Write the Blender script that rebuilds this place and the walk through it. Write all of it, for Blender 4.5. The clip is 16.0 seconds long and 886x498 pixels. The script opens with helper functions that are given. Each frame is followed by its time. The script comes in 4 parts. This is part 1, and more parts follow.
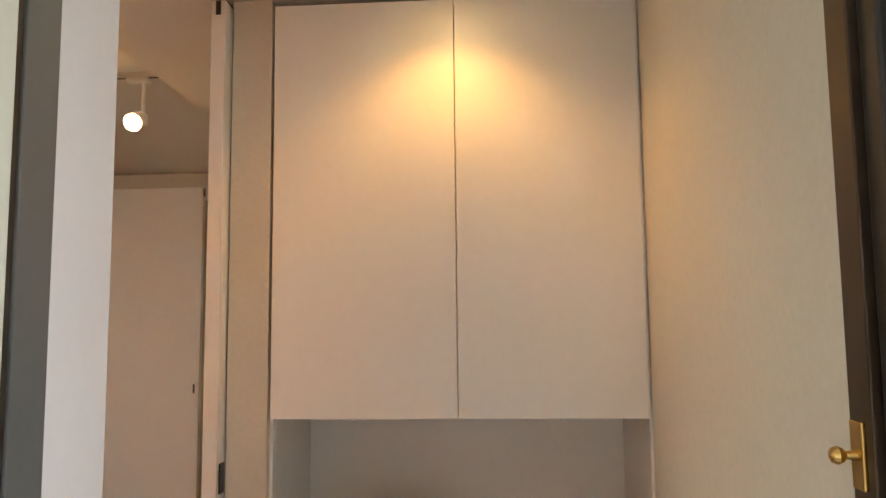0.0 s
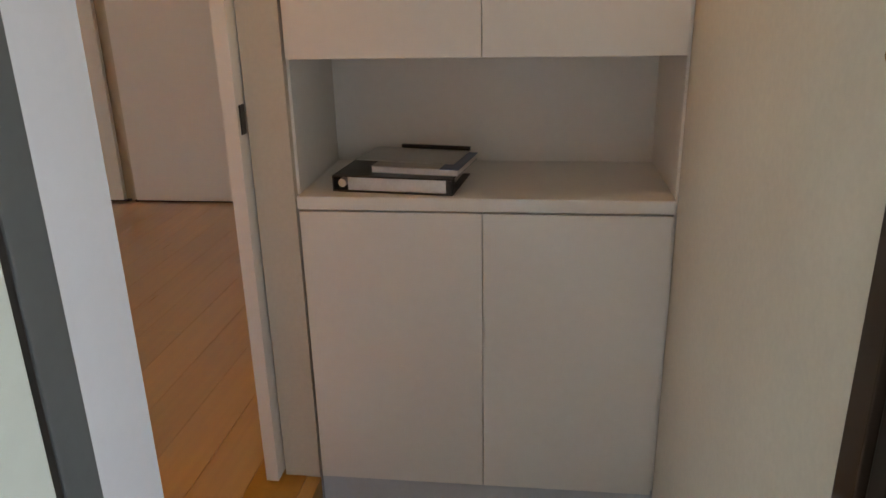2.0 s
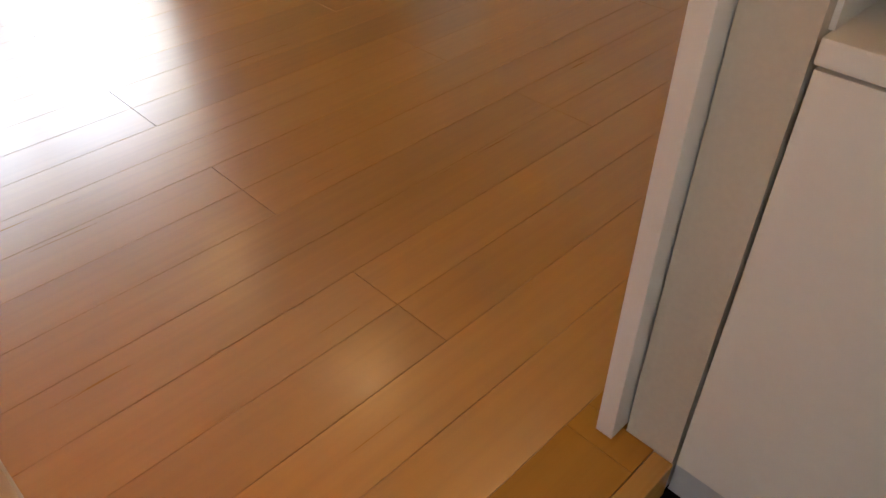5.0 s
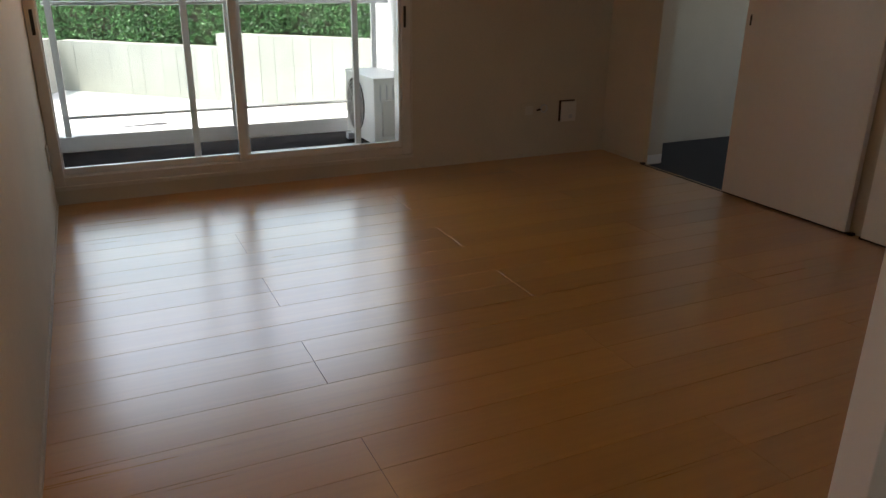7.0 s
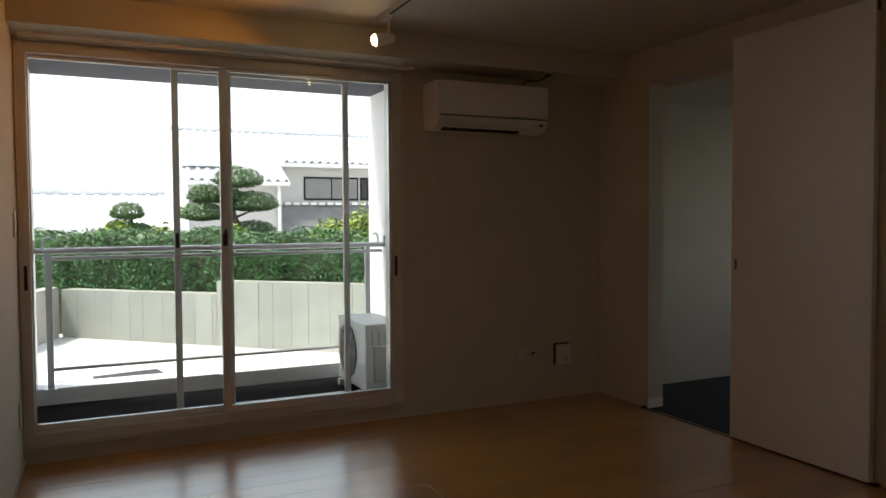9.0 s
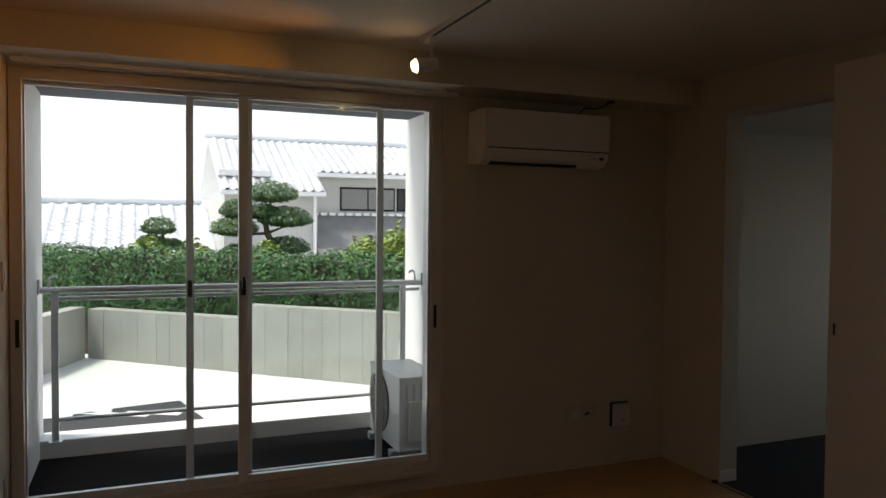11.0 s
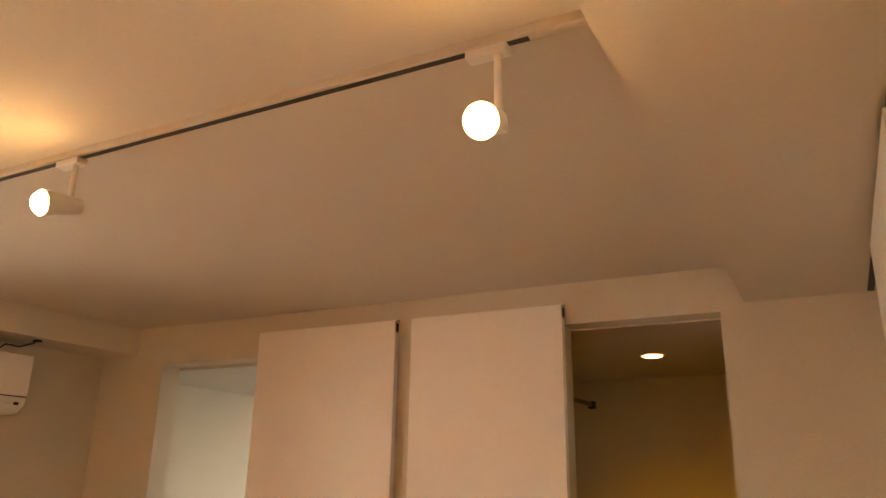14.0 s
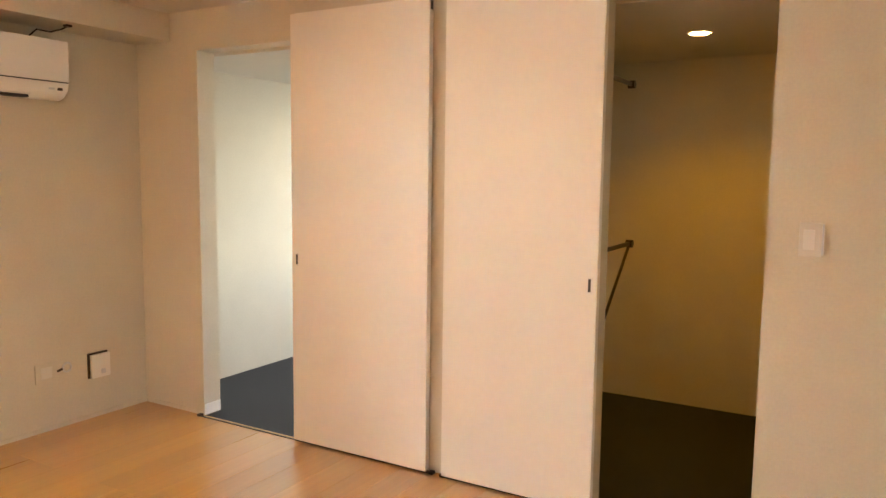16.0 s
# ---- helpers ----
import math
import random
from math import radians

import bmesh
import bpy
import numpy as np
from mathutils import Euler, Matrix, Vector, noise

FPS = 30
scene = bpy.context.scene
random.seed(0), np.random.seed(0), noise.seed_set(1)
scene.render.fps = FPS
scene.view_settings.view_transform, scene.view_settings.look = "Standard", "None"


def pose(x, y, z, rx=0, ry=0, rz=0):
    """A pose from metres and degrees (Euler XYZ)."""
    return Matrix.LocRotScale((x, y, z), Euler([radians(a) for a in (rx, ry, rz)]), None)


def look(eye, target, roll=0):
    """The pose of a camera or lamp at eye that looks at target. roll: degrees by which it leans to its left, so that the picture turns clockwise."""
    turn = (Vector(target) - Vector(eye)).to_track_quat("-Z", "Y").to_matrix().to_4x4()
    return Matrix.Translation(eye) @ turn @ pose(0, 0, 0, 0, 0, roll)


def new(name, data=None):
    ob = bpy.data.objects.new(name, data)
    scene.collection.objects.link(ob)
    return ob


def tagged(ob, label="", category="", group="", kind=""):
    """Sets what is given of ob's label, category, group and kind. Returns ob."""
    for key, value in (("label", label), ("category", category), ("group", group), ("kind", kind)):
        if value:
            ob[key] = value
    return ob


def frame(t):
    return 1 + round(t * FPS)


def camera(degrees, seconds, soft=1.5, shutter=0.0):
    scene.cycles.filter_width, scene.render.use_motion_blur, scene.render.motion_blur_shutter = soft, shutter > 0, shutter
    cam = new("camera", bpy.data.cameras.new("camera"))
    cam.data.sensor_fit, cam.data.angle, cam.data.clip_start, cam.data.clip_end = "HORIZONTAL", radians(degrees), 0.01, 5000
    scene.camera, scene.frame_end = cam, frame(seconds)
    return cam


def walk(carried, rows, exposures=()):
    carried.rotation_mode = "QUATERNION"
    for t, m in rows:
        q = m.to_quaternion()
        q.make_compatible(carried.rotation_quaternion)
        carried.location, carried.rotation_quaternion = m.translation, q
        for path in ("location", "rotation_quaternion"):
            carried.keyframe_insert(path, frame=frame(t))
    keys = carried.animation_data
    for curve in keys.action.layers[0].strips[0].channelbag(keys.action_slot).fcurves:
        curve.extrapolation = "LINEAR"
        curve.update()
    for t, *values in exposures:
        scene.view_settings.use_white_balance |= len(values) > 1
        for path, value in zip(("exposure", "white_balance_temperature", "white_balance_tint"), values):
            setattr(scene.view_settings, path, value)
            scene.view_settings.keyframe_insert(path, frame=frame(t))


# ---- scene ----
cam = camera(61.8, 16.0)

PATH = [
    (0, (0.526, -1.703, 1.312), (0.387, 0.282, 1.513), -0.6),
    (0.5, (0.525, -1.712, 1.319), (0.388, 0.267, 1.577), -0.8),
    (1, (0.525, -1.705, 1.303), (0.395, 0.279, 1.524), -0.9),
    (1.5, (0.519, -1.678, 1.273), (0.372, 0.311, 1.129), -1.9),
    (2, (0.556, -1.624, 1.246), (0.313, 0.244, 0.573), -1.3),
    (2.5, (0.612, -1.516, 1.201), (0.158, 0.166, 0.22), -0.9),
    (3, (0.677, -1.451, 1.115), (0.102, 0.051, -0.074), -2.0),
    (3.5, (0.595, -1.349, 1.099), (-0.048, 0.069, -0.156), -1.7),
    (4, (0.398, -1.112, 1.108), (-0.354, 0.209, -0.192), -0.3),
    (4.2, (0.328, -1.039, 1.109), (-0.438, 0.226, -0.237), 0.4),
    (6.3, (0.223, -0.633, 1.143), (-1.374, 0.054, 0.154), -2.0),
    (6.5, (0.222, -0.623, 1.147), (-1.389, 0.125, 0.227), -1.3),
    (7, (0.212, -0.599, 1.158), (-1.482, 0.204, 0.461), 0.6),
    (7.5, (0.212, -0.593, 1.172), (-1.559, 0.238, 0.755), 0.7),
    (8, (0.205, -0.583, 1.187), (-1.596, 0.267, 1.005), 0.1),
    (8.5, (0.185, -0.547, 1.201), (-1.621, 0.308, 1.117), 0.2),
    (8.7, (0.174, -0.532, 1.18), (-1.627, 0.334, 1.105), -0.2),
    (10.8, (-0.363, -0.318, 1.403), (-2.242, 0.346, 1.241), -0.8),
    (11, (-0.364, -0.330, 1.399), (-2.211, 0.435, 1.337), 0.5),
    (11.5, (-0.368, -0.362, 1.392), (-2.131, 0.55, 1.635), -0.0),
    (12, (-0.361, -0.346, 1.428), (-2.032, 0.639, 1.917), 0.1),
    (12.5, (-0.332, -0.306, 1.445), (-1.86, 0.823, 2.072), 1.5),
    (13, (-0.318, -0.275, 1.464), (-1.621, 1.078, 2.149), 1.6),
    (13.5, (-0.288, -0.258, 1.462), (-1.362, 1.28, 2.155), 1.4),
    (14, (-0.274, -0.245, 1.45), (-1.165, 1.443, 2.048), 1.0),
    (14.5, (-0.275, -0.245, 1.42), (-1.109, 1.538, 1.774), 0.3),
    (15, (-0.277, -0.222, 1.422), (-1.123, 1.584, 1.574), 1.0),
    (15.5, (-0.285, -0.212, 1.392), (-1.151, 1.591, 1.356), 1.0),
    (16, (-0.29, -0.225, 1.389), (-1.29, 1.494, 1.183), 0.7),
]
EXPOSURES = [(0, 3.7, 7600, 15), (0.5, 3.05, 7700, 16), (1.0, 3.0, 7700, 16), (1.5, 3.0, 7500, 15), (2.0, 3.25, 6900, 12), (2.5, 3.5, 6900, 12), (3.5, 3.98, 6900, 13), (4.2, 3.78, 7200, 15),
             (6.3, 2.95, 7200, 12), (7.0, 2.2, 6900, 11), (8.0, 1.15, 6800, 10), (8.7, 1.5, 7000, 11), (10.8, 0.95, 6900, 11), (11.0, 0.95, 6900, 11), (11.5, 1.65, 7300, 14), (12.0, 2.55, 8800, 20),
             (13.0, 2.85, 11200, 27), (13.5, 3.65, 12000, 28), (14.0, 4.2, 10200, 22), (14.5, 4.8, 8900, 17), (15.0, 4.82, 8300, 14), (16.0, 5.12, 7700, 11)]
walk(cam, [(t, look(eye, target, roll)) for t, eye, target, roll in PATH], EXPOSURES)

# ---- light, sky and exposure ----
world = bpy.data.worlds.new("sky")
scene.world = world
world.use_nodes = True
wn = world.node_tree
sky = wn.nodes.new("ShaderNodeTexSky")
sky.sky_type = "NISHITA"
sky.sun_disc = False
sky.sun_elevation = radians(65.8)
sky.sun_rotation = radians(201.8)
sky.dust_density = 1.0
sky.air_density = 1.0
sky.ozone_density = 1.0
haze = wn.nodes.new("ShaderNodeHueSaturation")
haze.inputs["Saturation"].default_value = 0.5
wn.links.new(sky.outputs[0], haze.inputs["Color"])
wn.links.new(haze.outputs[0], wn.nodes["Background"].inputs[0])
wn.nodes["Background"].inputs[1].default_value = 0.15

sun = new("sun", bpy.data.lights.new("sun", "SUN"))
sun.data.energy = 2.1
sun.data.angle = radians(12)
sun.data.color = (1.0, 0.96, 0.9)
sun.matrix_basis = look((-2, -5, 12), (0, 0, 0))

LAMP_WARM = (1.0, 0.38, 0.05)


def lamp(name, place, target, watts, degrees, radius, colour=LAMP_WARM, blend=0.8):
    """A bulb of its own lamp fitting."""
    ob = new(name, bpy.data.lights.new(name, "SPOT"))
    ob.data.energy, ob.data.spot_size, ob.data.spot_blend = watts, radians(degrees), blend
    ob.data.shadow_soft_size, ob.data.color = radius, colour
    ob.matrix_basis = look(place, target)
    return ob


TRACK_Y, CEIL, SOFFIT = 0.866, 2.243, 2.100
HEADS = ((-3.40, 2.092), (-1.930, 2.079), (-0.752, 2.036))
AIMS = ((-0.04, -1.0, -0.20), (-0.04, -1.0, -0.22), (0.12, -1.0, -0.50))   # the way each spotlight points
for (hx, hz), aim in zip(HEADS, AIMS):
    lamp("track_bulb", (hx, 0.768, hz), (hx + aim[0], 0.768 + aim[1], hz + aim[2]), 8.4, 78, 0.03, blend=1.0)
lamp("entry_bulb", (0.435, -0.20, 2.096), (0.435, -0.13, 0.0), 2.6, 130, 0.03, (1.0, 0.53, 0.17))
lamp("closet_bulb", (-1.06, 3.50, 2.053), (-1.06, 3.74, 0.0), 0.95, 120, 0.03, (1.0, 0.45, 0.0), 0.7)
side = new("side_room_window_light", bpy.data.lights.new("side_room_window_light", "AREA"))
side.data.shape, side.data.size, side.data.size_y = "RECTANGLE", 1.5, 1.2
side.data.energy, side.data.color = 0.68, (0.62, 0.79, 1.0)
side.matrix_basis = look((-2.9, 5.44, 1.35), (-2.9, 3.0, 1.2))


# ---- materials ----
def mat(name, colour, rough=0.5, metal=0.0, vary=0.06, scale=6.0, fine=60.0, bump=0.0, bump_scale=220.0, coat=0.0, island=0.0, per_object=0.0, spec=0.5):
    """Base colour with two scales of variation and a fine relief."""
    m = bpy.data.materials.new(name)
    m.use_nodes = True
    nt = m.node_tree
    b = nt.nodes["Principled BSDF"]
    b.inputs["Roughness"].default_value = rough
    b.inputs["Metallic"].default_value = metal
    b.inputs["Coat Weight"].default_value = coat
    b.inputs["Coat Roughness"].default_value = 0.12
    b.inputs["Specular IOR Level"].default_value = spec
    tc = nt.nodes.new("ShaderNodeTexCoord")
    n1, n2 = nt.nodes.new("ShaderNodeTexNoise"), nt.nodes.new("ShaderNodeTexNoise")
    for n, s in ((n1, scale), (n2, fine)):
        n.inputs["Scale"].default_value, n.inputs["Detail"].default_value = s, 4.0
        nt.links.new(tc.outputs["Object"], n.inputs["Vector"])
    add = nt.nodes.new("ShaderNodeMath")
    add.operation = "ADD"
    nt.links.new(n1.outputs["Fac"], add.inputs[0])
    nt.links.new(n2.outputs["Fac"], add.inputs[1])
    last = add.outputs[0]
    ramp = nt.nodes.new("ShaderNodeMapRange")
    ramp.inputs["From Min"].default_value, ramp.inputs["From Max"].default_value = 0.6, 1.4
    ramp.inputs["To Min"].default_value, ramp.inputs["To Max"].default_value = 1 - vary, 1 + vary
    nt.links.new(last, ramp.inputs["Value"])
    value = ramp.outputs["Result"]
    for amount, node, out in ((island, "ShaderNodeNewGeometry", "Random Per Island"), (per_object, "ShaderNodeObjectInfo", "Random")):
        if amount:
            src = nt.nodes.new(node)
            r = nt.nodes.new("ShaderNodeMapRange")
            r.inputs["To Min"].default_value, r.inputs["To Max"].default_value = 1 - amount, 1 + amount
            nt.links.new(src.outputs[out], r.inputs["Value"])
            mul = nt.nodes.new("ShaderNodeMath")
            mul.operation = "MULTIPLY"
            nt.links.new(value, mul.inputs[0])
            nt.links.new(r.outputs["Result"], mul.inputs[1])
            value = mul.outputs[0]
    mix = nt.nodes.new("ShaderNodeVectorMath")
    mix.operation = "SCALE"
    mix.inputs[0].default_value = colour
    nt.links.new(value, mix.inputs["Scale"])
    nt.links.new(mix.outputs["Vector"], b.inputs["Base Color"])
    rr = nt.nodes.new("ShaderNodeMapRange")
    rr.inputs["To Min"].default_value, rr.inputs["To Max"].default_value = rough * 0.85, min(1.0, rough * 1.15)
    nt.links.new(n1.outputs["Fac"], rr.inputs["Value"])
    nt.links.new(rr.outputs["Result"], b.inputs["Roughness"])
    if bump:
        n3 = nt.nodes.new("ShaderNodeTexNoise")
        n3.inputs["Scale"].default_value, n3.inputs["Detail"].default_value = bump_scale, 3.0
        nt.links.new(tc.outputs["Object"], n3.inputs["Vector"])
        bp = nt.nodes.new("ShaderNodeBump")
        bp.inputs["Strength"].default_value, bp.inputs["Distance"].default_value = bump, 0.002
        nt.links.new(n3.outputs["Fac"], bp.inputs["Height"])
        nt.links.new(bp.outputs["Normal"], b.inputs["Normal"])
    return m


def wood(name, dark, light, rough, along="X", coat=0.0, spec=1.0):
    """Boards with long grain, flecks and a tone of their own for each board."""
    m = bpy.data.materials.new(name)
    m.use_nodes = True
    nt = m.node_tree
    b = nt.nodes["Principled BSDF"]
    b.inputs["Roughness"].default_value = rough
    b.inputs["Coat Weight"].default_value = coat
    b.inputs["Coat Roughness"].default_value = 0.24
    b.inputs["Coat IOR"].default_value = 2.3
    b.inputs["Specular IOR Level"].default_value = spec
    tc = nt.nodes.new("ShaderNodeTexCoord")
    info = nt.nodes.new("ShaderNodeObjectInfo")
    shift = nt.nodes.new("ShaderNodeVectorMath")
    shift.operation = "MULTIPLY_ADD"
    shift.inputs[1].default_value = (0.9, 34, 34) if along == "X" else (34, 0.9, 34)
    offset = nt.nodes.new("ShaderNodeVectorMath")
    offset.operation = "SCALE"
    offset.inputs[0].default_value = (37.0, 53.0, 11.0)
    nt.links.new(info.outputs["Random"], offset.inputs["Scale"])
    nt.links.new(tc.outputs["Object"], shift.inputs[0])
    nt.links.new(offset.outputs["Vector"], shift.inputs[2])
    grain = nt.nodes.new("ShaderNodeTexNoise")
    grain.inputs["Scale"].default_value, grain.inputs["Detail"].default_value, grain.inputs["Distortion"].default_value = 1.3, 7.0, 0.6
    nt.links.new(shift.outputs["Vector"], grain.inputs["Vector"])
    ramp = nt.nodes.new("ShaderNodeValToRGB")
    ramp.color_ramp.elements[0].position, ramp.color_ramp.elements[1].position = 0.22, 0.80
    ramp.color_ramp.elements[0].color, ramp.color_ramp.elements[1].color = (*dark, 1), (*light, 1)
    nt.links.new(grain.outputs["Fac"], ramp.inputs["Fac"])
    tone = nt.nodes.new("ShaderNodeMapRange")
    tone.inputs["To Min"].default_value, tone.inputs["To Max"].default_value = 0.90, 1.10
    nt.links.new(info.outputs["Random"], tone.inputs["Value"])
    sc = nt.nodes.new("ShaderNodeVectorMath")
    sc.operation = "SCALE"
    nt.links.new(ramp.outputs["Color"], sc.inputs[0])
    nt.links.new(tone.outputs["Result"], sc.inputs["Scale"])
    nt.links.new(sc.outputs["Vector"], b.inputs["Base Color"])
    rr = nt.nodes.new("ShaderNodeMapRange")
    rr.inputs["To Min"].default_value, rr.inputs["To Max"].default_value = rough * 0.95, rough * 1.05
    nt.links.new(grain.outputs["Fac"], rr.inputs["Value"])
    nt.links.new(rr.outputs["Result"], b.inputs["Roughness"])
    bp = nt.nodes.new("ShaderNodeBump")
    bp.inputs["Strength"].default_value, bp.inputs["Distance"].default_value = 0.006, 0.001
    nt.links.new(grain.outputs["Fac"], bp.inputs["Height"])
    nt.links.new(bp.outputs["Normal"], b.inputs["Normal"])
    return m


def glow(name, colour, strength):
    m = bpy.data.materials.new(name)
    m.use_nodes = True
    b = m.node_tree.nodes["Principled BSDF"]
    b.inputs["Base Color"].default_value = (*colour, 1)
    b.inputs["Emission Color"].default_value = (*colour, 1)
    b.inputs["Emission Strength"].default_value = strength
    return m


def glass(name, colour, rough=0.0):
    """Thin sheet glass: clear with a reflection."""
    m = bpy.data.materials.new(name)
    m.use_nodes = True
    nt = m.node_tree
    nt.nodes.remove(nt.nodes["Principled BSDF"])
    tr, gl, mx, fr = (nt.nodes.new("ShaderNode" + k) for k in ("BsdfTransparent", "BsdfGlossy", "MixShader", "Fresnel"))
    tr.inputs["Color"].default_value = (*colour, 1)
    gl.inputs["Roughness"].default_value = rough + 0.02
    fr.inputs["IOR"].default_value = 1.35
    nt.links.new(fr.outputs[0], mx.inputs[0])
    nt.links.new(tr.outputs[0], mx.inputs[1])
    nt.links.new(gl.outputs[0], mx.inputs[2])
    nt.links.new(mx.outputs[0], nt.nodes["Material Output"].inputs["Surface"])
    return m


M_WALL = mat("white_wallpaper", (0.55, 0.507, 0.42), 0.85, vary=0.06, scale=4.0, fine=90, bump=0.10, bump_scale=120)
M_CEIL = mat("white_ceiling_paper", (0.56, 0.52, 0.455), 0.9, vary=0.04, scale=1.2, fine=70, bump=0.16, bump_scale=200)
M_LAM = mat("white_laminate", (0.72, 0.695, 0.65), 0.38, vary=0.02, scale=2.0, fine=40, bump=0.03, bump_scale=90)
M_CAB = mat("cream_laminate", (0.74, 0.715, 0.66), 0.42, vary=0.025, scale=2.0, fine=40, bump=0.03, bump_scale=90)
M_EDGE = mat("white_edge_band", (0.80, 0.79, 0.77), 0.45, vary=0.02)
M_KICK = mat("pale_grey_plinth", (0.52, 0.54, 0.57), 0.5, vary=0.04)
M_DARK = mat("dark_plastic", (0.012, 0.011, 0.010), 0.45, vary=0.1)
M_BROWN = mat("dark_bronze_trim", (0.05, 0.03, 0.018), 0.4, metal=0.6, vary=0.1)
M_FLOOR = wood("oiled_wood_floor", (0.48, 0.215, 0.034), (0.57, 0.268, 0.046), 0.28, "Y", coat=0.85)
M_NOSE = wood("light_wood_nosing", (0.50, 0.25, 0.058), (0.62, 0.34, 0.095), 0.14, "Y", spec=0.5)
M_BORDER = wood("wood_border_board", (0.44, 0.195, 0.025), (0.52, 0.243, 0.036), 0.32, "Y", spec=0.4)
M_TILE = mat("black_entry_floor", (0.007, 0.005, 0.0045), 0.75, vary=0.25, scale=8, fine=120, bump=0.25, bump_scale=150, spec=0.2)
M_CARPET = mat("charcoal_carpet", (0.019, 0.020, 0.023), 0.95, vary=0.25, scale=14, fine=160, bump=0.8, bump_scale=300)
M_ALU = mat("silver_aluminium", (0.74, 0.76, 0.77), 0.36, metal=0.4, vary=0.05, fine=30)
M_BRONZE = mat("satin_sash", (0.66, 0.64, 0.61), 0.40, metal=0.2, vary=0.06)
M_CASE = mat("white_casing", (0.60, 0.57, 0.52), 0.5, vary=0.03)
M_JAMB = mat("white_jamb_paint", (0.56, 0.57, 0.60), 0.55, vary=0.02, scale=3, fine=60, bump=0.05, bump_scale=150)
M_STEEL = mat("grey_door_frame", (0.10, 0.11, 0.11), 0.42, metal=0.2, vary=0.06)
M_LEAF_DOOR = mat("pale_grey_green_door_paint", (0.50, 0.54, 0.49), 0.45, vary=0.05, scale=1.4, fine=25, bump=0.05)
M_BRASS = mat("brass", (0.62, 0.40, 0.13), 0.25, metal=1.0, vary=0.08)
M_PLASTIC = mat("white_plastic", (0.68, 0.665, 0.63), 0.4, vary=0.02)
M_UNIT = mat("ivory_enamel", (0.80, 0.80, 0.78), 0.4, vary=0.03, fine=40)
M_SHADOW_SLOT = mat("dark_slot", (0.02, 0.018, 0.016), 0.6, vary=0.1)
M_CONC = mat("board_marked_concrete", (0.44, 0.43, 0.39), 0.85, vary=0.16, scale=3, fine=40, bump=0.5, bump_scale=60, per_object=0.07)
M_PAVE = mat("pale_concrete_paving", (0.74, 0.74, 0.72), 0.85, vary=0.07, scale=0.8, fine=18, bump=0.3, bump_scale=60)
M_CORR = mat("grey_corridor_concrete", (0.36, 0.37, 0.38), 0.8, vary=0.12, scale=1.5, fine=30, bump=0.3, bump_scale=80)
M_ASPH = mat("asphalt", (0.04, 0.041, 0.043), 0.9, vary=0.2, scale=3, fine=80, bump=0.6, bump_scale=120)
M_WHITE_PAINT = mat("white_exterior_render", (0.80, 0.80, 0.79), 0.7, vary=0.04, scale=2, fine=50, bump=0.3, bump_scale=120)
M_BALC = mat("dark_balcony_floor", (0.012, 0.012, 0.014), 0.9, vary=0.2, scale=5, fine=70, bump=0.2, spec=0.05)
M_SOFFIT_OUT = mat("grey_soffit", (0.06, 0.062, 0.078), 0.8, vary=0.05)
M_KAWARA = mat("silver_grey_roof_tile", (0.70, 0.72, 0.74), 0.45, vary=0.10, scale=1.5, fine=12, island=0.12)
M_OLDROOF = mat("weathered_slate", (0.24, 0.235, 0.23), 0.8, vary=0.3, scale=3, fine=20, island=0.15)
M_STUCCO = mat("grey_stucco", (0.50, 0.495, 0.47), 0.9, vary=0.08, scale=0.6, fine=14, bump=0.3, bump_scale=40)
M_WIN_DARK = mat("dark_window_frame", (0.008, 0.008, 0.010), 0.6, vary=0.1, spec=0.2)
M_CURTAIN = mat("grey_curtain", (0.22, 0.22, 0.21), 0.8, vary=0.2, scale=3, fine=20)
M_HEDGE = mat("hedge_leaf", (0.055, 0.150, 0.042), 0.5, vary=0.35, scale=2, fine=12, island=0.5)
M_PINE = mat("pine_needle", (0.075, 0.155, 0.046), 0.55, vary=0.3, scale=4, fine=20, island=0.45)
M_LIME = mat("yellow_green_leaf", (0.26, 0.36, 0.055), 0.5, vary=0.25, scale=4, fine=20, island=0.4)
M_BARK = mat("bark", (0.11, 0.085, 0.06), 0.9, vary=0.3, scale=10, fine=60, bump=0.8, bump_scale=40)
# Soil of the bed; the same dark tone paints shade inside the hedge.
M_SOIL_AND_SHADE = mat("soil", (0.07, 0.055, 0.04), 0.95, vary=0.3)
M_GLASS = glass("clear_glass", (0.97, 0.985, 0.98))
M_GLASS_RAIL = glass("greenish_rail_glass", (0.90, 0.935, 0.92))
M_BULB = glow("lit_bulb", (1.0, 0.66, 0.30), 9.0)
M_BULB_SMALL = glow("lit_downlight", (1.0, 0.72, 0.32), 2.0)
M_PAPER = mat("paper_pages", (0.62, 0.62, 0.62), 0.8, vary=0.1, scale=40, fine=200)
M_BLUE = mat("slate_blue_card", (0.09, 0.13, 0.22), 0.5, vary=0.08)
M_GREYCARD = mat("grey_booklet_cover", (0.36, 0.38, 0.37), 0.35, vary=0.08)
M_BINDER = mat("black_vinyl", (0.018, 0.016, 0.018), 0.35, vary=0.1)


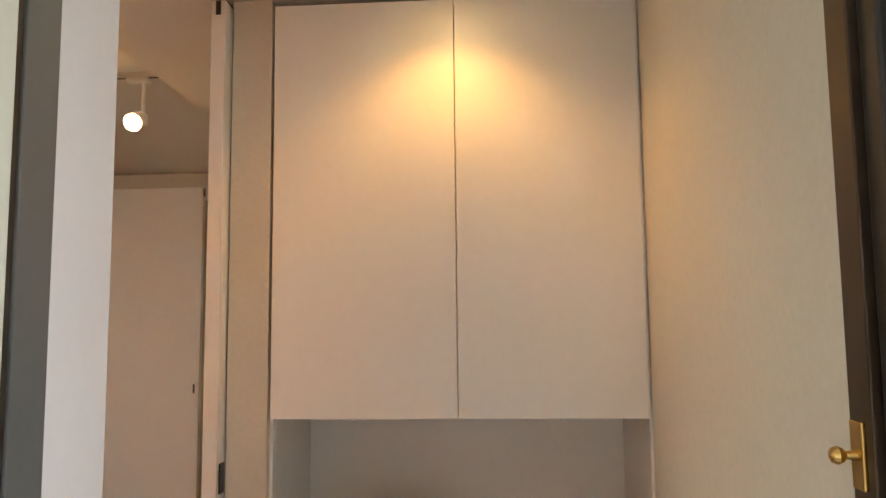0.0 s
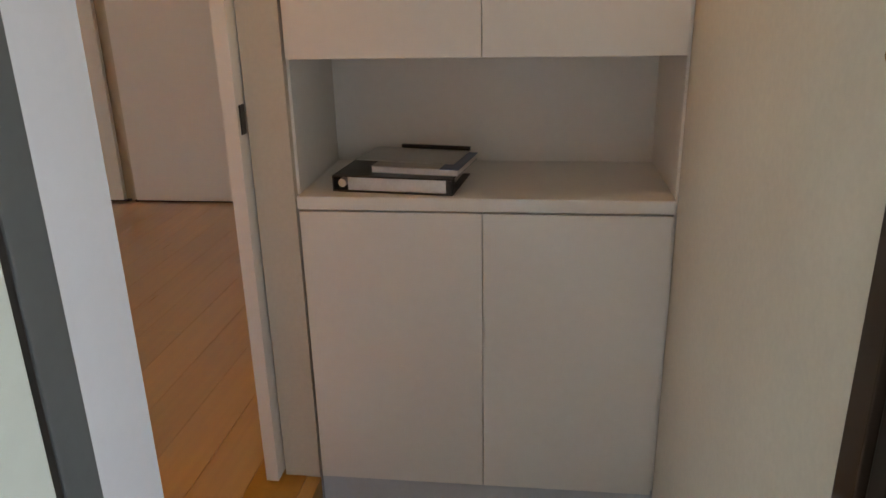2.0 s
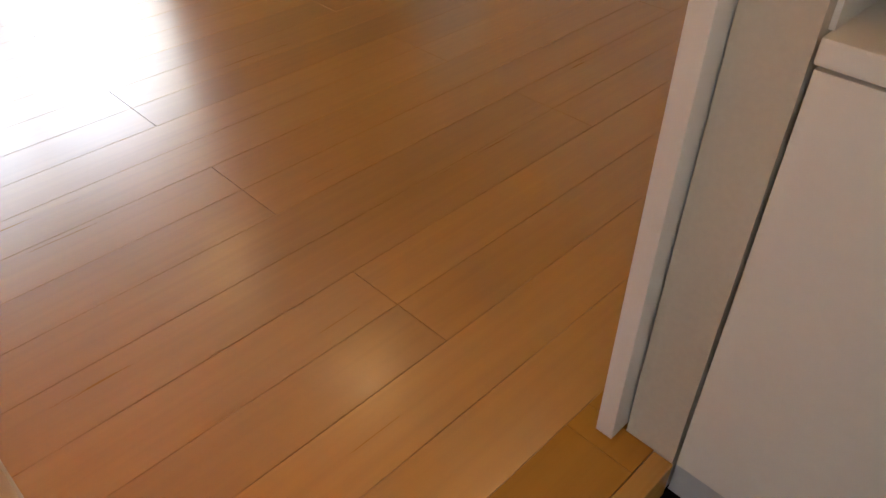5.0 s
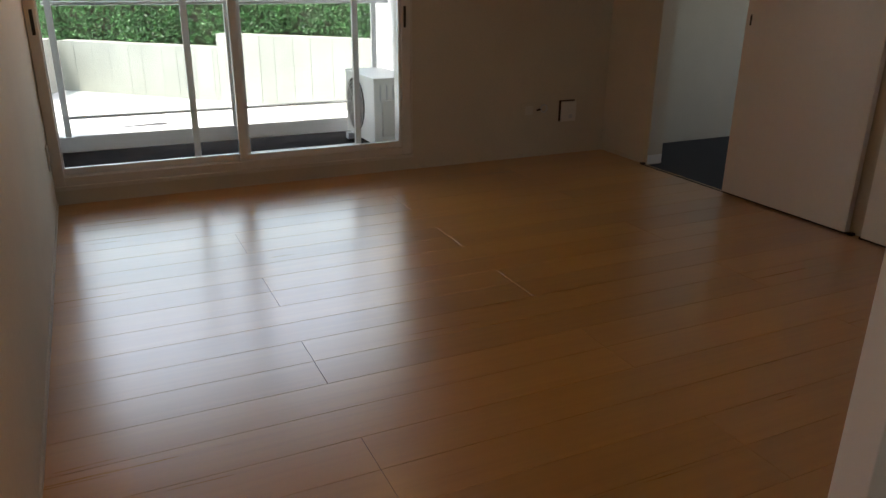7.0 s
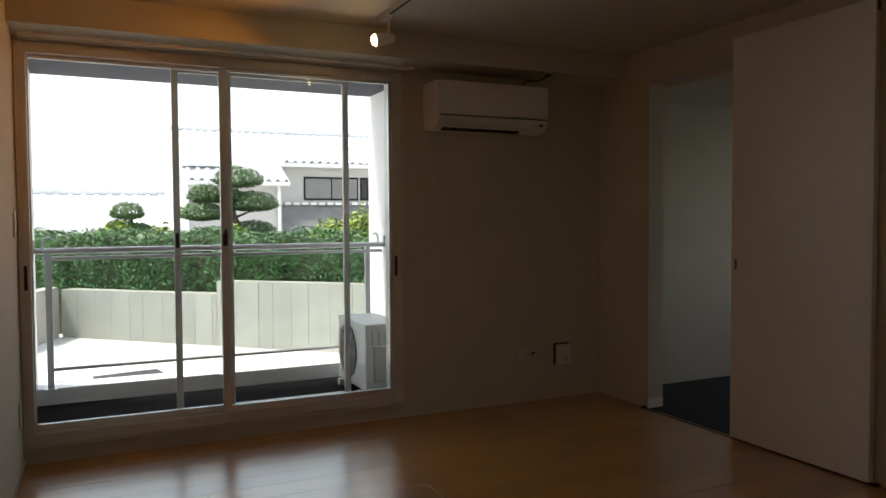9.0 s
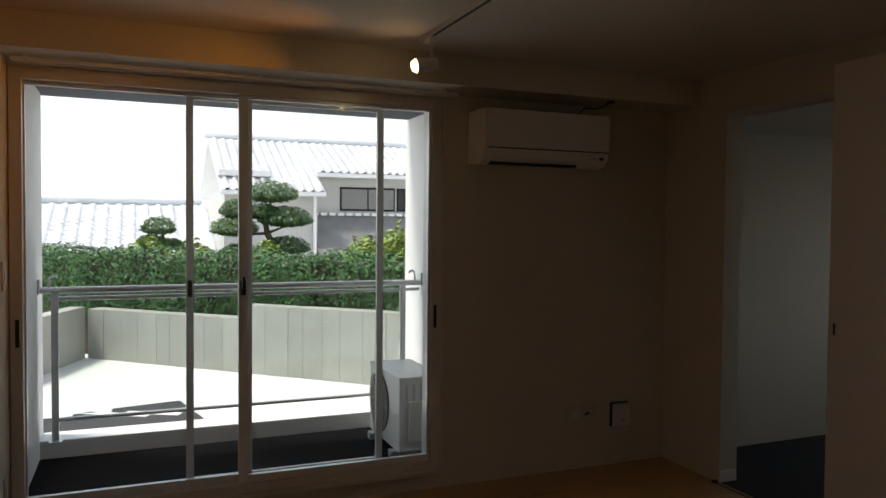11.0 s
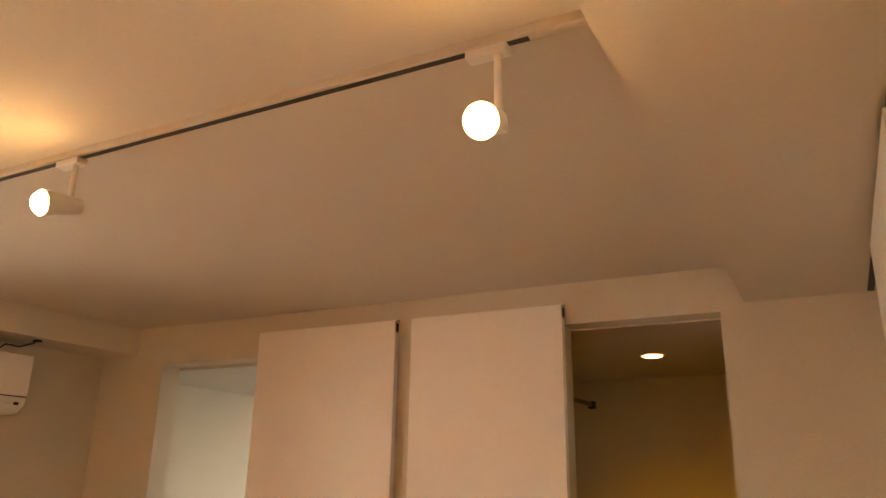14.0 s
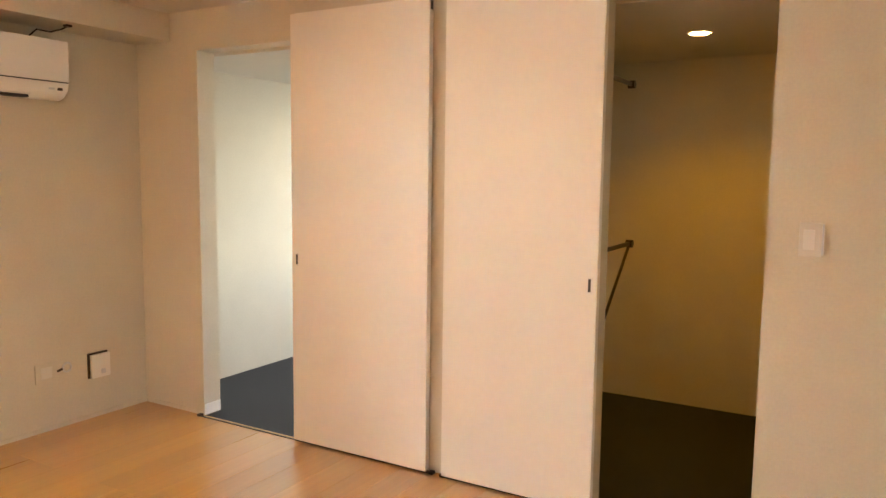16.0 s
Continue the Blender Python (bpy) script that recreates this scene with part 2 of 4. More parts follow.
# ---- building helpers ----
def box(bm, x0, y0, z0, x1, y1, z1, bevel=0.0, m=None):
    """A box with softened edges, added to bm."""
    c = Matrix.Translation(((x0 + x1) / 2, (y0 + y1) / 2, (z0 + z1) / 2)) @ Matrix.Diagonal((abs(x1 - x0), abs(y1 - y0), abs(z1 - z0), 1))
    if m is not None:
        c = m @ c
    vs = bmesh.ops.create_cube(bm, size=1.0, matrix=c)["verts"]
    if bevel:
        es = list({e for v in vs for e in v.link_edges})
        bmesh.ops.bevel(bm, geom=es, offset=bevel, segments=2, affect="EDGES", profile=0.6)
    return bm


def cyl(bm, a, b, r, r2=None, seg=20, caps=True):
    a, b = Vector(a), Vector(b)
    d = b - a
    m = Matrix.Translation((a + b) / 2) @ d.to_track_quat("Z", "Y").to_matrix().to_4x4()
    bmesh.ops.create_cone(bm, cap_ends=caps, segments=seg, radius1=r, radius2=r if r2 is None else r2, depth=d.length, matrix=m)
    return bm


def lathe(bm, m, profile, seg=32):
    """Spins (radius, height) pairs about m's z axis."""
    rings = []
    for r, h in profile:
        rings.append([bm.verts.new(m @ Vector((r * math.cos(k * math.tau / seg), r * math.sin(k * math.tau / seg), h))) for k in range(seg)])
    for a, b in zip(rings, rings[1:]):
        for k in range(seg):
            bm.faces.new((a[k], a[(k + 1) % seg], b[(k + 1) % seg], b[k]))
    bm.faces.new(rings[0][::-1])
    bm.faces.new(rings[-1])
    return bm


def mesh(name, bm, material, smooth=False):
    bmesh.ops.recalc_face_normals(bm, faces=bm.faces)
    me = bpy.data.meshes.new(name)
    bm.to_mesh(me)
    bm.free()
    me.materials.append(material)
    if smooth:
        me.shade_smooth()
        me.set_sharp_from_angle(angle=radians(35))
    return me


def B():
    return bmesh.new()


def thing(name, place, label, category, group="", kind=""):
    ob = new(name)
    ob.empty_display_size = 0.1
    ob.matrix_basis = Matrix.Translation(place)
    return tagged(ob, label, category, group, kind)


def base_of(parent):
    p = Vector((0, 0, 0))
    while parent is not None:
        p += parent.matrix_basis.translation
        parent = parent.parent
    return p


def part(name, bm, material, parent, label="", smooth=False):
    """Links a bmesh, given in the world's metres, as ONE mesh under a thing or a part."""
    off = base_of(parent)
    bmesh.ops.translate(bm, verts=bm.verts, vec=-off)
    ob = new(name, mesh(name, bm, material, smooth))
    ob.parent = parent
    return tagged(ob, label)


def solid(name, bm, material, label, category, kind="structure", smooth=False, group=""):
    return tagged(new(name, mesh(name, bm, material, smooth)), label, category, group, kind)


def tube(bm, pts, r, seg=10):
    for a, b in zip(pts, pts[1:]):
        cyl(bm, a, b, r, seg=seg)
    return bm


# ---- the plan ----
XW, YS, YN = -4.0, -0.838, 2.634          # window wall, south wall, wall of the sliding doors
T = 0.12                                   # wall thickness
STEP = -0.09                               # entry floor
WY0, WY1, WZ0, WZ1 = -0.836, 1.165, 0.10, 2.07   # window opening
O1, O2, OZ = (-3.51, -2.72), (-1.235, -0.618), 2.071

# ---- floors ----
bm = box(B(), XW, YS, -0.25, -0.04, YN, -0.014)
floor = solid("floor", bm, M_FLOOR, "orange-brown oiled wood plank floor with a soft shine", "floor")
bm = box(B(), 0.0, -1.06, -0.30, 0.87, 0.06, STEP)
solid("entry_floor", bm, M_TILE, "black matt entry floor one step below the wood", "floor")
bm = box(B(), -0.04, YS, -0.25, 0.0, -0.002, 0.0, 0.003)
solid("step_nosing", bm, M_NOSE, "light wood nosing board along the entry step", "step")
bm = box(B(), -4.1, YN + 0.0, -0.25, -0.3, 5.6, -0.004)
solid("carpet_floor", bm, M_CARPET, "charcoal carpet floor of the side room and closet", "floor")
bm = box(B(), -3.0, -4.2, -0.32, 4.0, -1.06, -0.10)
solid("corridor_floor", bm, M_CORR, "grey concrete floor of the open corridor", "floor")

# ---- walls ----
bm = box(B(), XW - 0.15, YS - T, -0.3, 0.058, YS, 2.40)
solid("wall_south", bm, M_WALL, "white papered wall beside the entrance", "wall")
bm = B()
box(bm, XW - 0.15, YS, -0.3, XW, WY1, WZ0)
box(bm, XW - 0.15, YS, WZ1, XW, WY1, 2.40)
box(bm, XW - 0.15, WY1, -0.3, XW, YN + 0.12, 2.40)
solid("wall_west", bm, M_WALL, "white papered wall around the balcony window", "wall")
bm = B()
for a, b in ((XW, O1[0]), (O1[1], O2[0]), (O2[1], 0.0)):
    box(bm, a, YN, -0.004, b, YN + 0.12, OZ)
box(bm, O1[0], YN, 2.03, O1[1], YN + 0.12, OZ)
box(bm, XW, YN, OZ, 0.0, YN + 0.12, 2.40)
solid("wall_north", bm, M_WALL, "white papered wall with two sliding-door openings", "wall")
bm = box(B(), -0.10, 0.0, -0.09, -0.004, YN, SOFFIT)
solid("wall_divider", bm, M_WALL, "white wall between room and shoe cabinet", "wall")
solid("wall_entry_east", box(B(), 0.872, -0.938, -0.3, 0.99, 0.55, SOFFIT), M_WALL, "white papered side wall of the entry", "wall")
solid("wall_entry_north", box(B(), -0.004, 0.42, -0.3, 0.872, 0.55, SOFFIT), M_WALL, "plain wall behind the shoe cabinet", "wall")
bm = box(B(), XW, YS, CEIL, -0.53, YN, 2.40)
solid("ceiling", bm, M_CEIL, "white papered ceiling", "ceiling")
bm = box(B(), -0.53, YS, SOFFIT, 0.99, YN, 2.40)
solid("ceiling_soffit", bm, M_CEIL, "lowered white ceiling over entry and doors", "ceiling")
bm = box(B(), XW, YS, 2.092, -3.72, YN, CEIL - 0.001, 0.002)
solid("ceiling_beam", bm, M_WALL, "white boxed beam above the window", "beam")
bm = box(B(), 0.058, YS - T, 2.02, 0.99, YS, 2.40)
solid("wall_lintel", bm, M_WALL, "white lintel above the entrance door", "wall")
# side room and closet behind the sliding doors
solid("wall_side_west", box(B(), XW - 0.15, YN + 0.12, -0.3, XW, 5.5, 2.4), M_WALL, "white papered wall of the side room", "wall")
solid("wall_side_east", box(B(), -2.02, YN + 0.12, -0.1, -1.90, 5.5, 2.4), M_WALL, "white papered wall of the side room", "wall")
bm = B()
box(bm, XW, 5.5, -0.1, -3.65, 5.62, 2.0)
box(bm, -2.15, 5.5, -0.1, -1.90, 5.62, 2.0)
box(bm, -3.65, 5.5, -0.1, -2.15, 5.62, 0.75)
box(bm, -3.65, 5.5, 1.90, -2.15, 5.62, 2.0)
solid("wall_side_north", bm, M_WALL, "white papered end wall with a window opening", "wall")
for nm, b in (("wall_closet_back", (-1.90, 4.32, -0.1, -0.30, 4.44, 2.2)), ("wall_closet_east", (-0.42, YN + 0.12, -0.1, -0.30, 4.32, 2.2)), ("wall_closet_west", (-1.90, YN + 0.12, -0.1, -1.78, 4.32, 2.2))):
    solid(nm, box(B(), *b), M_WALL, "white papered wall of the walk-in closet", "wall")
bm = B()
box(bm, XW, YN + 0.12, 2.012, -2.02, 5.62, 2.4)
solid("ceiling_side", bm, M_CEIL, "white ceiling of the side room", "ceiling")
solid("ceiling_closet", box(B(), -1.78, YN + 0.12, 2.066, -0.42, 4.32, 2.4), M_CEIL, "white ceiling of the closet", "ceiling")
# thin skirting
bm = B()
box(bm, XW, WY1 + 0.02, 0.0, XW + 0.006, YN, 0.022)
box(bm, XW + 0.006, YN - 0.006, 0.0, O1[0] - 0.004, YN, 0.022)
box(bm, O2[1] + 0.004, YN - 0.006, 0.0, -0.10, YN, 0.022)
box(bm, XW, YS, 0.0, -0.05, YS + 0.006, 0.022)
solid("baseboard", bm, M_WALL, "thin white skirting strip along the floor", "baseboard")
for o in (O1,):
    bm = box(B(), o[0] - 0.004, YN + 0.002, 0.0, o[0] + 0.004, YN + 0.118, 0.06, 0.001)
    solid("trim_opening", bm, M_EDGE, "white plastic corner trim at the opening's foot", "trim")

# corridor outside the entrance
bm = B()
box(bm, -3.0, -1.018, -0.32, 0.0475, YS - T, 2.40)
box(bm, 1.06, -1.06, -0.32, 4.0, YS - T, 2.40)
box(bm, 0.045, -1.06, 2.09, 1.06, YS - T, 2.40)
solid("wall_corridor", bm, M_WHITE_PAINT, "white rendered wall of the corridor", "wall")
bm = box(B(), -3.0, -4.2, -0.32, 4.0, -4.05, 1.15)
# Unseen pier added above the parapet to cut daylight onto the cabinet.
box(bm, -3.0, -4.2, 1.15, 2.5, -4.05, 2.40)
solid("parapet", bm, M_WHITE_PAINT, "unseen corridor parapet with a pier added to limit daylight", "wall")
# Unseen ceiling, carried past the parapet to shade the corridor.
bm = box(B(), -3.0, -5.3, 2.40, 4.0, YS - T - 0.001, 2.55)
solid("ceiling_sun_block", bm, M_WHITE_PAINT, "unseen corridor ceiling, extended to keep the sun out", "ceiling")
bm = box(B(), XW - 0.15, YS - T, 2.40, 1.0, 5.62, 2.60)
solid("roof_slab", bm, M_WHITE_PAINT, "concrete slab above the flat", "roof")

# ---- entrance door ----
solid("door_jamb", box(B(), 0.0582, -0.9585, STEP, 0.0605, YS + 0.0008, 2.02, 0.0006), M_JAMB, "white painted jamb facing the entrance", "door jamb")
solid("door_frame", box(B(), 0.048, -1.018, STEP - 0.01, 0.062, -0.959, 2.05, 0.002), M_STEEL, "grey metal entrance door frame", "door frame")
solid("door_frame_strike", box(B(), 0.869, -0.985, STEP - 0.01, 0.97, -0.940, 2.05, 0.002), M_BROWN, "dark bronze strike side of the entrance frame", "door frame")
solid("door_gasket", box(B(), 0.878, -1.024, STEP - 0.01, 0.98, -0.987, 2.05, 0.004), M_DARK, "black rubber door gasket", "trim")
solid("door_frame_outer", box(B(), 0.905, -1.10, STEP - 0.01, 1.055, -1.026, 2.08, 0.004), M_STEEL, "grey outer casing of the entrance frame", "door frame")
fd = thing("front_door", (0.045, -1.02, STEP), "pale grey-green metal entrance door standing open", "door")
part("door_leaf", box(B(), 0.026, -1.86, STEP + 0.012, 0.066, -1.036, 2.02, 0.003), M_LEAF_DOOR, fd)
part("gasket", box(B(), 0.030, -1.0355, STEP + 0.012, 0.060, -1.0185, 2.02, 0.002), M_DARK, fd, "black rubber seal")
part("hinge", cyl(B(), (0.045, -1.027, 1.62), (0.045, -1.027, 1.74), 0.008), M_STEEL, fd)
bm = B()
dg = thing("door_guard", (0.866, -0.96, 1.15), "small brass door guard knob on its plate", "door guard")
bm = box(bm, 0.8645, -0.972, 1.152, 0.8692, -0.948, 1.216, 0.0015)
part("plate", bm, M_BRASS, dg)
part("knob", lathe(B(), look((0.8645, -0.960, 1.184), (0.80, -0.960, 1.184)) @ Matrix.Rotation(math.pi, 4, "X"), ((0.005, 0.0), (0.004, 0.010), (0.007, 0.013), (0.009, 0.018), (0.007, 0.023), (0.003, 0.025))), M_BRASS, dg, smooth=True)

# ---- sliding doors ----
def sliding_door(x0, x1, pull_x, label):
    d = thing("sliding_door", ((x0 + x1) / 2, 2.608, 0.0), label, "sliding door", "sliding doors of the room")
    part("leaf", box(B(), x0, 2.592, 0.010, x1, 2.625, 2.144, 0.0015), M_LAM, d)
    part("edge_band", box(B(), x1 + 0.0003, 2.5935, 0.012, x1 + 0.0018, 2.6235, 2.09), M_EDGE, d)
    part("roller_slot", box(B(), x1 + 0.0005, 2.600, 2.095, x1 + 0.004, 2.617, 2.134, 0.001), M_DARK, d, "black roller bracket")
    # Thin strip added in place of the shadow line above the leaf.
    part("track", box(B(), x0 + 0.01, 2.612, 2.1445, x1, 2.6335, 2.152), M_BRONZE, d)
    p = part("pull", box(B(), pull_x - 0.010, 2.5905, 0.915, pull_x + 0.010, 2.5925, 0.979, 0.0006), M_BRONZE, d, "small recessed metal finger pull")
    part("recess", box(B(), pull_x - 0.007, 2.5897, 0.921, pull_x + 0.004, 2.5910, 0.973), M_SHADOW_SLOT, p)
    part("bottom_gap", box(B(), x0 + 0.004, 2.597, 0.002, x1 - 0.004, 2.622, 0.0098), M_SHADOW_SLOT, d)
    return d


sliding_door(-2.806, -2.011, -2.772, "tall white sliding door half closing the side room")
sliding_door(-1.926, -1.222, -1.250, "tall white sliding door half closing the closet")
for x0, x1 in ((-3.515, -1.985), (-1.925, -0.62)):
    r = thing("floor_rail", ((x0 + x1) / 2, 2.61, 0.0), "slim dark floor rail of a sliding door", "floor rail", "floor rails")
    part("rail", box(B(), x0, 2.602, 0.0, x1, 2.612, 0.0035), M_BROWN, r)
    part("lip", box(B(), x0, 2.6125, 0.0, x1, 2.620, 0.0025), M_BRASS, r, "brass-coloured lip")
    part("end_stop", box(B(), x0 - 0.012, 2.594, 0.0, x0 + 0.012, 2.622, 0.014, 0.003), M_BROWN, r)
    part("end_stop", box(B(), x1 - 0.012, 2.594, 0.0, x1 + 0.012, 2.622, 0.014, 0.003), M_BROWN, r)


def cross_door(y0, y1, name_label, pull_y):
    """A sliding door on the wall between room and entry."""
    d = thing("sliding_door", (-0.12, (y0 + y1) / 2, 0.0), name_label, "sliding door", "sliding doors of the room")
    part("leaf", box(B(), -0.139, y0, 0.008, -0.105, y1, 2.088, 0.0015), M_LAM, d)
    part("roller_slot", box(B(), -0.128, y0 - 0.003, 2.052, -0.116, y0 + 0.001, 2.086, 0.001), M_DARK, d, "black roller bracket")
    part("pull", box(B(), -0.1405, pull_y - 0.010, 0.915, -0.1388, pull_y + 0.010, 0.979, 0.0005), M_BRONZE, d, "small recessed metal finger pull")
    return d


c1 = cross_door(-0.042, 0.77, "white sliding door pushed back from the entry", 0.0)
part("latch", box(B(), -0.1045, -0.031, 0.935, -0.1008, -0.005, 1.002, 0.001), M_DARK, c1, "small black latch plate")
cross_door(1.14, 2.02, "white sliding door on the dividing wall", 1.97)
bm = box(B(), -0.132, YS + 0.004, SOFFIT - 0.006, -0.112, YN - 0.03, SOFFIT + 0.001)
solid("ceiling_track", bm, M_SHADOW_SLOT, "black ceiling track of the sliding doors", "door track", kind="")

# ---- shoe cabinet ----
CX0, CX1 = 0.004, 0.866


def cupboard(name, z0, z1, body_z1, label):
    c = thing(name, (0.43, 0.2, z0), label, "cabinet")
    bm = B()
    box(bm, CX0, 0.020, z0 + 0.006, CX0 + 0.016, 0.40, body_z1)
    box(bm, CX1 - 0.016, 0.020, z0 + 0.006, CX1, 0.40, body_z1)
    box(bm, CX0 + 0.016, 0.020, z0 + 0.006, CX1 - 0.016, 0.40, z0 + 0.022)
    box(bm, CX0 + 0.016, 0.020, body_z1 - 0.016, CX1 - 0.016, 0.40, body_z1)
    box(bm, CX0 + 0.016, 0.392, z0 + 0.022, CX1 - 0.016, 0.40, body_z1 - 0.016)
    part("body", bm, M_CAB, c)
    mid = 0.4375
    part("door", box(B(), CX0 - 0.001, 0.0, z0, mid - 0.001, 0.0185, z1, 0.0012), M_CAB, c)
    part("door", box(B(), mid + 0.001, 0.0, z0, CX1 - 0.002, 0.0185, z1, 0.0012), M_CAB, c)
    return c


cupboard("wall_cabinet", 1.097, 2.086, 2.094, "cream flat-fronted upper shoe cabinet with two doors")
low = cupboard("shoe_cabinet", 0.002, 0.748, 0.752, "cream flat-fronted lower shoe cabinet with two doors")
part("plinth", box(B(), 0.0, 0.012, STEP, 0.871, 0.028, 0.0055), M_KICK, low, "pale grey plinth board")
bm = box(B(), 0.0, -0.002, 0.7525, 0.868, 0.405, 0.785, 0.004)
solid("countertop", bm, M_CAB, "cream laminate shelf top with a softened front edge", "countertop", kind="")
solid("niche_back_panel", box(B(), 0.004, 0.378, 0.7855, 0.866, 0.39, 1.1), M_CAB, "cream laminate back of the open niche", "panel", kind="")
for x0, x1 in ((-0.003, 0.0038), (0.8662, 0.8718)):
    solid("niche_side_panel", box(B(), x0, 0.021, 0.7855, x1, 0.39, 1.1), M_CAB, "cream laminate cheek of the open niche", "panel", kind="", group="niche cheeks")
bm = box(B(), 0.8662, 0.012, 0.007, 0.8718, 0.019, SOFFIT - 0.001)
solid("cabinet_filler", bm, M_CAB, "recessed cream filler strip beside the cabinet", "trim")

# papers in the niche
def tilted(angle, x, y, z):
    return Matrix.Translation((x, y, z)) @ Matrix.Rotation(radians(angle), 4, "Z")


bd = thing("ring_binder", (0.24, 0.12, 0.785), "black vinyl ring binder with grey pages lying flat", "binder")
m = tilted(-6, 0.235, 0.135, 0.785)
part("cover", box(box(B(), -0.145, -0.105, 0.0, 0.145, 0.105, 0.003, 0.001, m), -0.145, -0.105, 0.036, 0.145, 0.105, 0.040, 0.001, m), M_BINDER, bd)
part("spine", box(B(), -0.149, -0.104, 0.0005, -0.1455, 0.104, 0.0395, 0.001, m), M_BINDER, bd)
part("page_block", box(B(), -0.112, -0.099, 0.0035, 0.128, 0.098, 0.0355, 0.001, m), M_PAPER, bd)
part("corner_clip", box(B(), 0.1285, -0.1035, 0.004, 0.143, -0.070, 0.035, 0.001, m), M_BINDER, bd)
part("ring", cyl(B(), m @ Vector((-0.128, -0.095, 0.019)), m @ Vector((-0.128, 0.0, 0.019)), 0.010), M_ALU, bd, "metal binder ring", True)
bk = thing("booklet", (0.28, 0.14, 0.825), "grey booklet with a slate-blue band lying on the binder", "booklet")
m = tilted(-9, 0.285, 0.150, 0.8255)
part("cover", box(B(), -0.105, -0.095, 0.0145, 0.065, 0.095, 0.0165, 0.0006, m), M_GREYCARD, bk)
part("page_block", box(B(), -0.104, -0.093, 0.001, 0.108, 0.094, 0.0143, 0.0008, m), M_PAPER, bk)
part("blue_band", box(B(), 0.0652, -0.095, 0.0145, 0.111, 0.095, 0.0168, 0.0006, m), M_BLUE, bk, "slate-blue cover band")
part("back_cover", box(B(), -0.105, -0.095, 0.0, 0.110, 0.095, 0.0009, 0.0, m), M_GREYCARD, bk)
fo = thing("clear_folder", (0.25, 0.2, 0.842), "thin clear plastic folder with a dark clip edge", "folder")
m = tilted(-10, 0.275, 0.165, 0.8425)
part("sheet", box(B(), -0.155, -0.06, 0.0, 0.100, 0.098, 0.0015, 0.0004, m), M_GREYCARD, fo)
part("clip_edge", box(B(), -0.085, 0.088, 0.002, 0.10, 0.099, 0.012, 0.002, m), M_BINDER, fo, "dark slide-on clip")

# ---- entry and closet downlights ----
def downlight(x, y, z, label):
    d = thing("downlight", (x, y, z), label, "ceiling light", "recessed downlights")
    part("trim_ring", lathe(B(), Matrix.Translation((x, y, z)) @ Matrix.Rotation(math.pi, 4, "X"), ((0.060, 0.0), (0.060, 0.003), (0.053, 0.006), (0.048, 0.003), (0.046, 0.0012))), M_PLASTIC, d, smooth=True)
    part("diffuser", lathe(B(), Matrix.Translation((x, y, z - 0.0065)) @ Matrix.Rotation(math.pi, 4, "X"), ((0.044, 0.0), (0.040, 0.002), (0.02, 0.003))), M_BULB_SMALL, d, "lit warm diffuser", True)
    return d


downlight(0.435, -0.20, SOFFIT, "small round lit downlight in the entry ceiling")
downlight(-1.06, 3.50, 2.066, "small round lit downlight in the closet ceiling")

# ---- closet brackets ----
def closet_bracket(x, y, z, down):
    b = thing("pole_bracket", (x, YN + 0.12, z), "brown metal closet pole bracket on the wall", "bracket", "closet brackets")
    part("arm", box(B(), x - 0.007, YN + 0.126, z - 0.009, x + 0.007, y, z + 0.009, 0.002), M_BROWN, b)
    part("end_cup", cyl(B(), (x - 0.015, y, z), (x + 0.015, y, z), 0.018, seg=18), M_BROWN, b, smooth=True)
    part("wall_plate", box(B(), x - 0.014, YN + 0.12, z - (0.36 if down else 0.05), x + 0.014, YN + 0.126, z + 0.03, 0.002), M_BROWN, b)
    if down:
        part("strut", cyl(B(), (x, y - 0.012, z - 0.012), (x, YN + 0.126, z - 0.34), 0.007, seg=10), M_BROWN, b)


closet_bracket(-1.274, 3.15, 1.795, False)
closet_bracket(-1.258, 3.15, 1.072, True)

# ---- track lights ----
tr = thing("light_track", (-2.0, TRACK_Y, CEIL), "white ceiling lighting track with a dark slot", "light track")
part("channel", box(box(B(), -3.52, TRACK_Y - 0.019, CEIL - 0.018, -0.548, TRACK_Y - 0.0082, CEIL, 0.001), -3.52, TRACK_Y + 0.0082, CEIL - 0.018, -0.548, TRACK_Y + 0.019, CEIL, 0.001), M_CEIL, tr)
part("slot", box(B(), -3.47, TRACK_Y - 0.0080, CEIL - 0.0176, -0.690, TRACK_Y + 0.0080, CEIL - 0.002), M_SHADOW_SLOT, tr, "dark contact slot")
part("feed_cap", box(B(), -0.6898, TRACK_Y - 0.0080, CEIL - 0.0180, -0.548, TRACK_Y + 0.0080, CEIL - 0.001, 0.001), M_CEIL, tr)


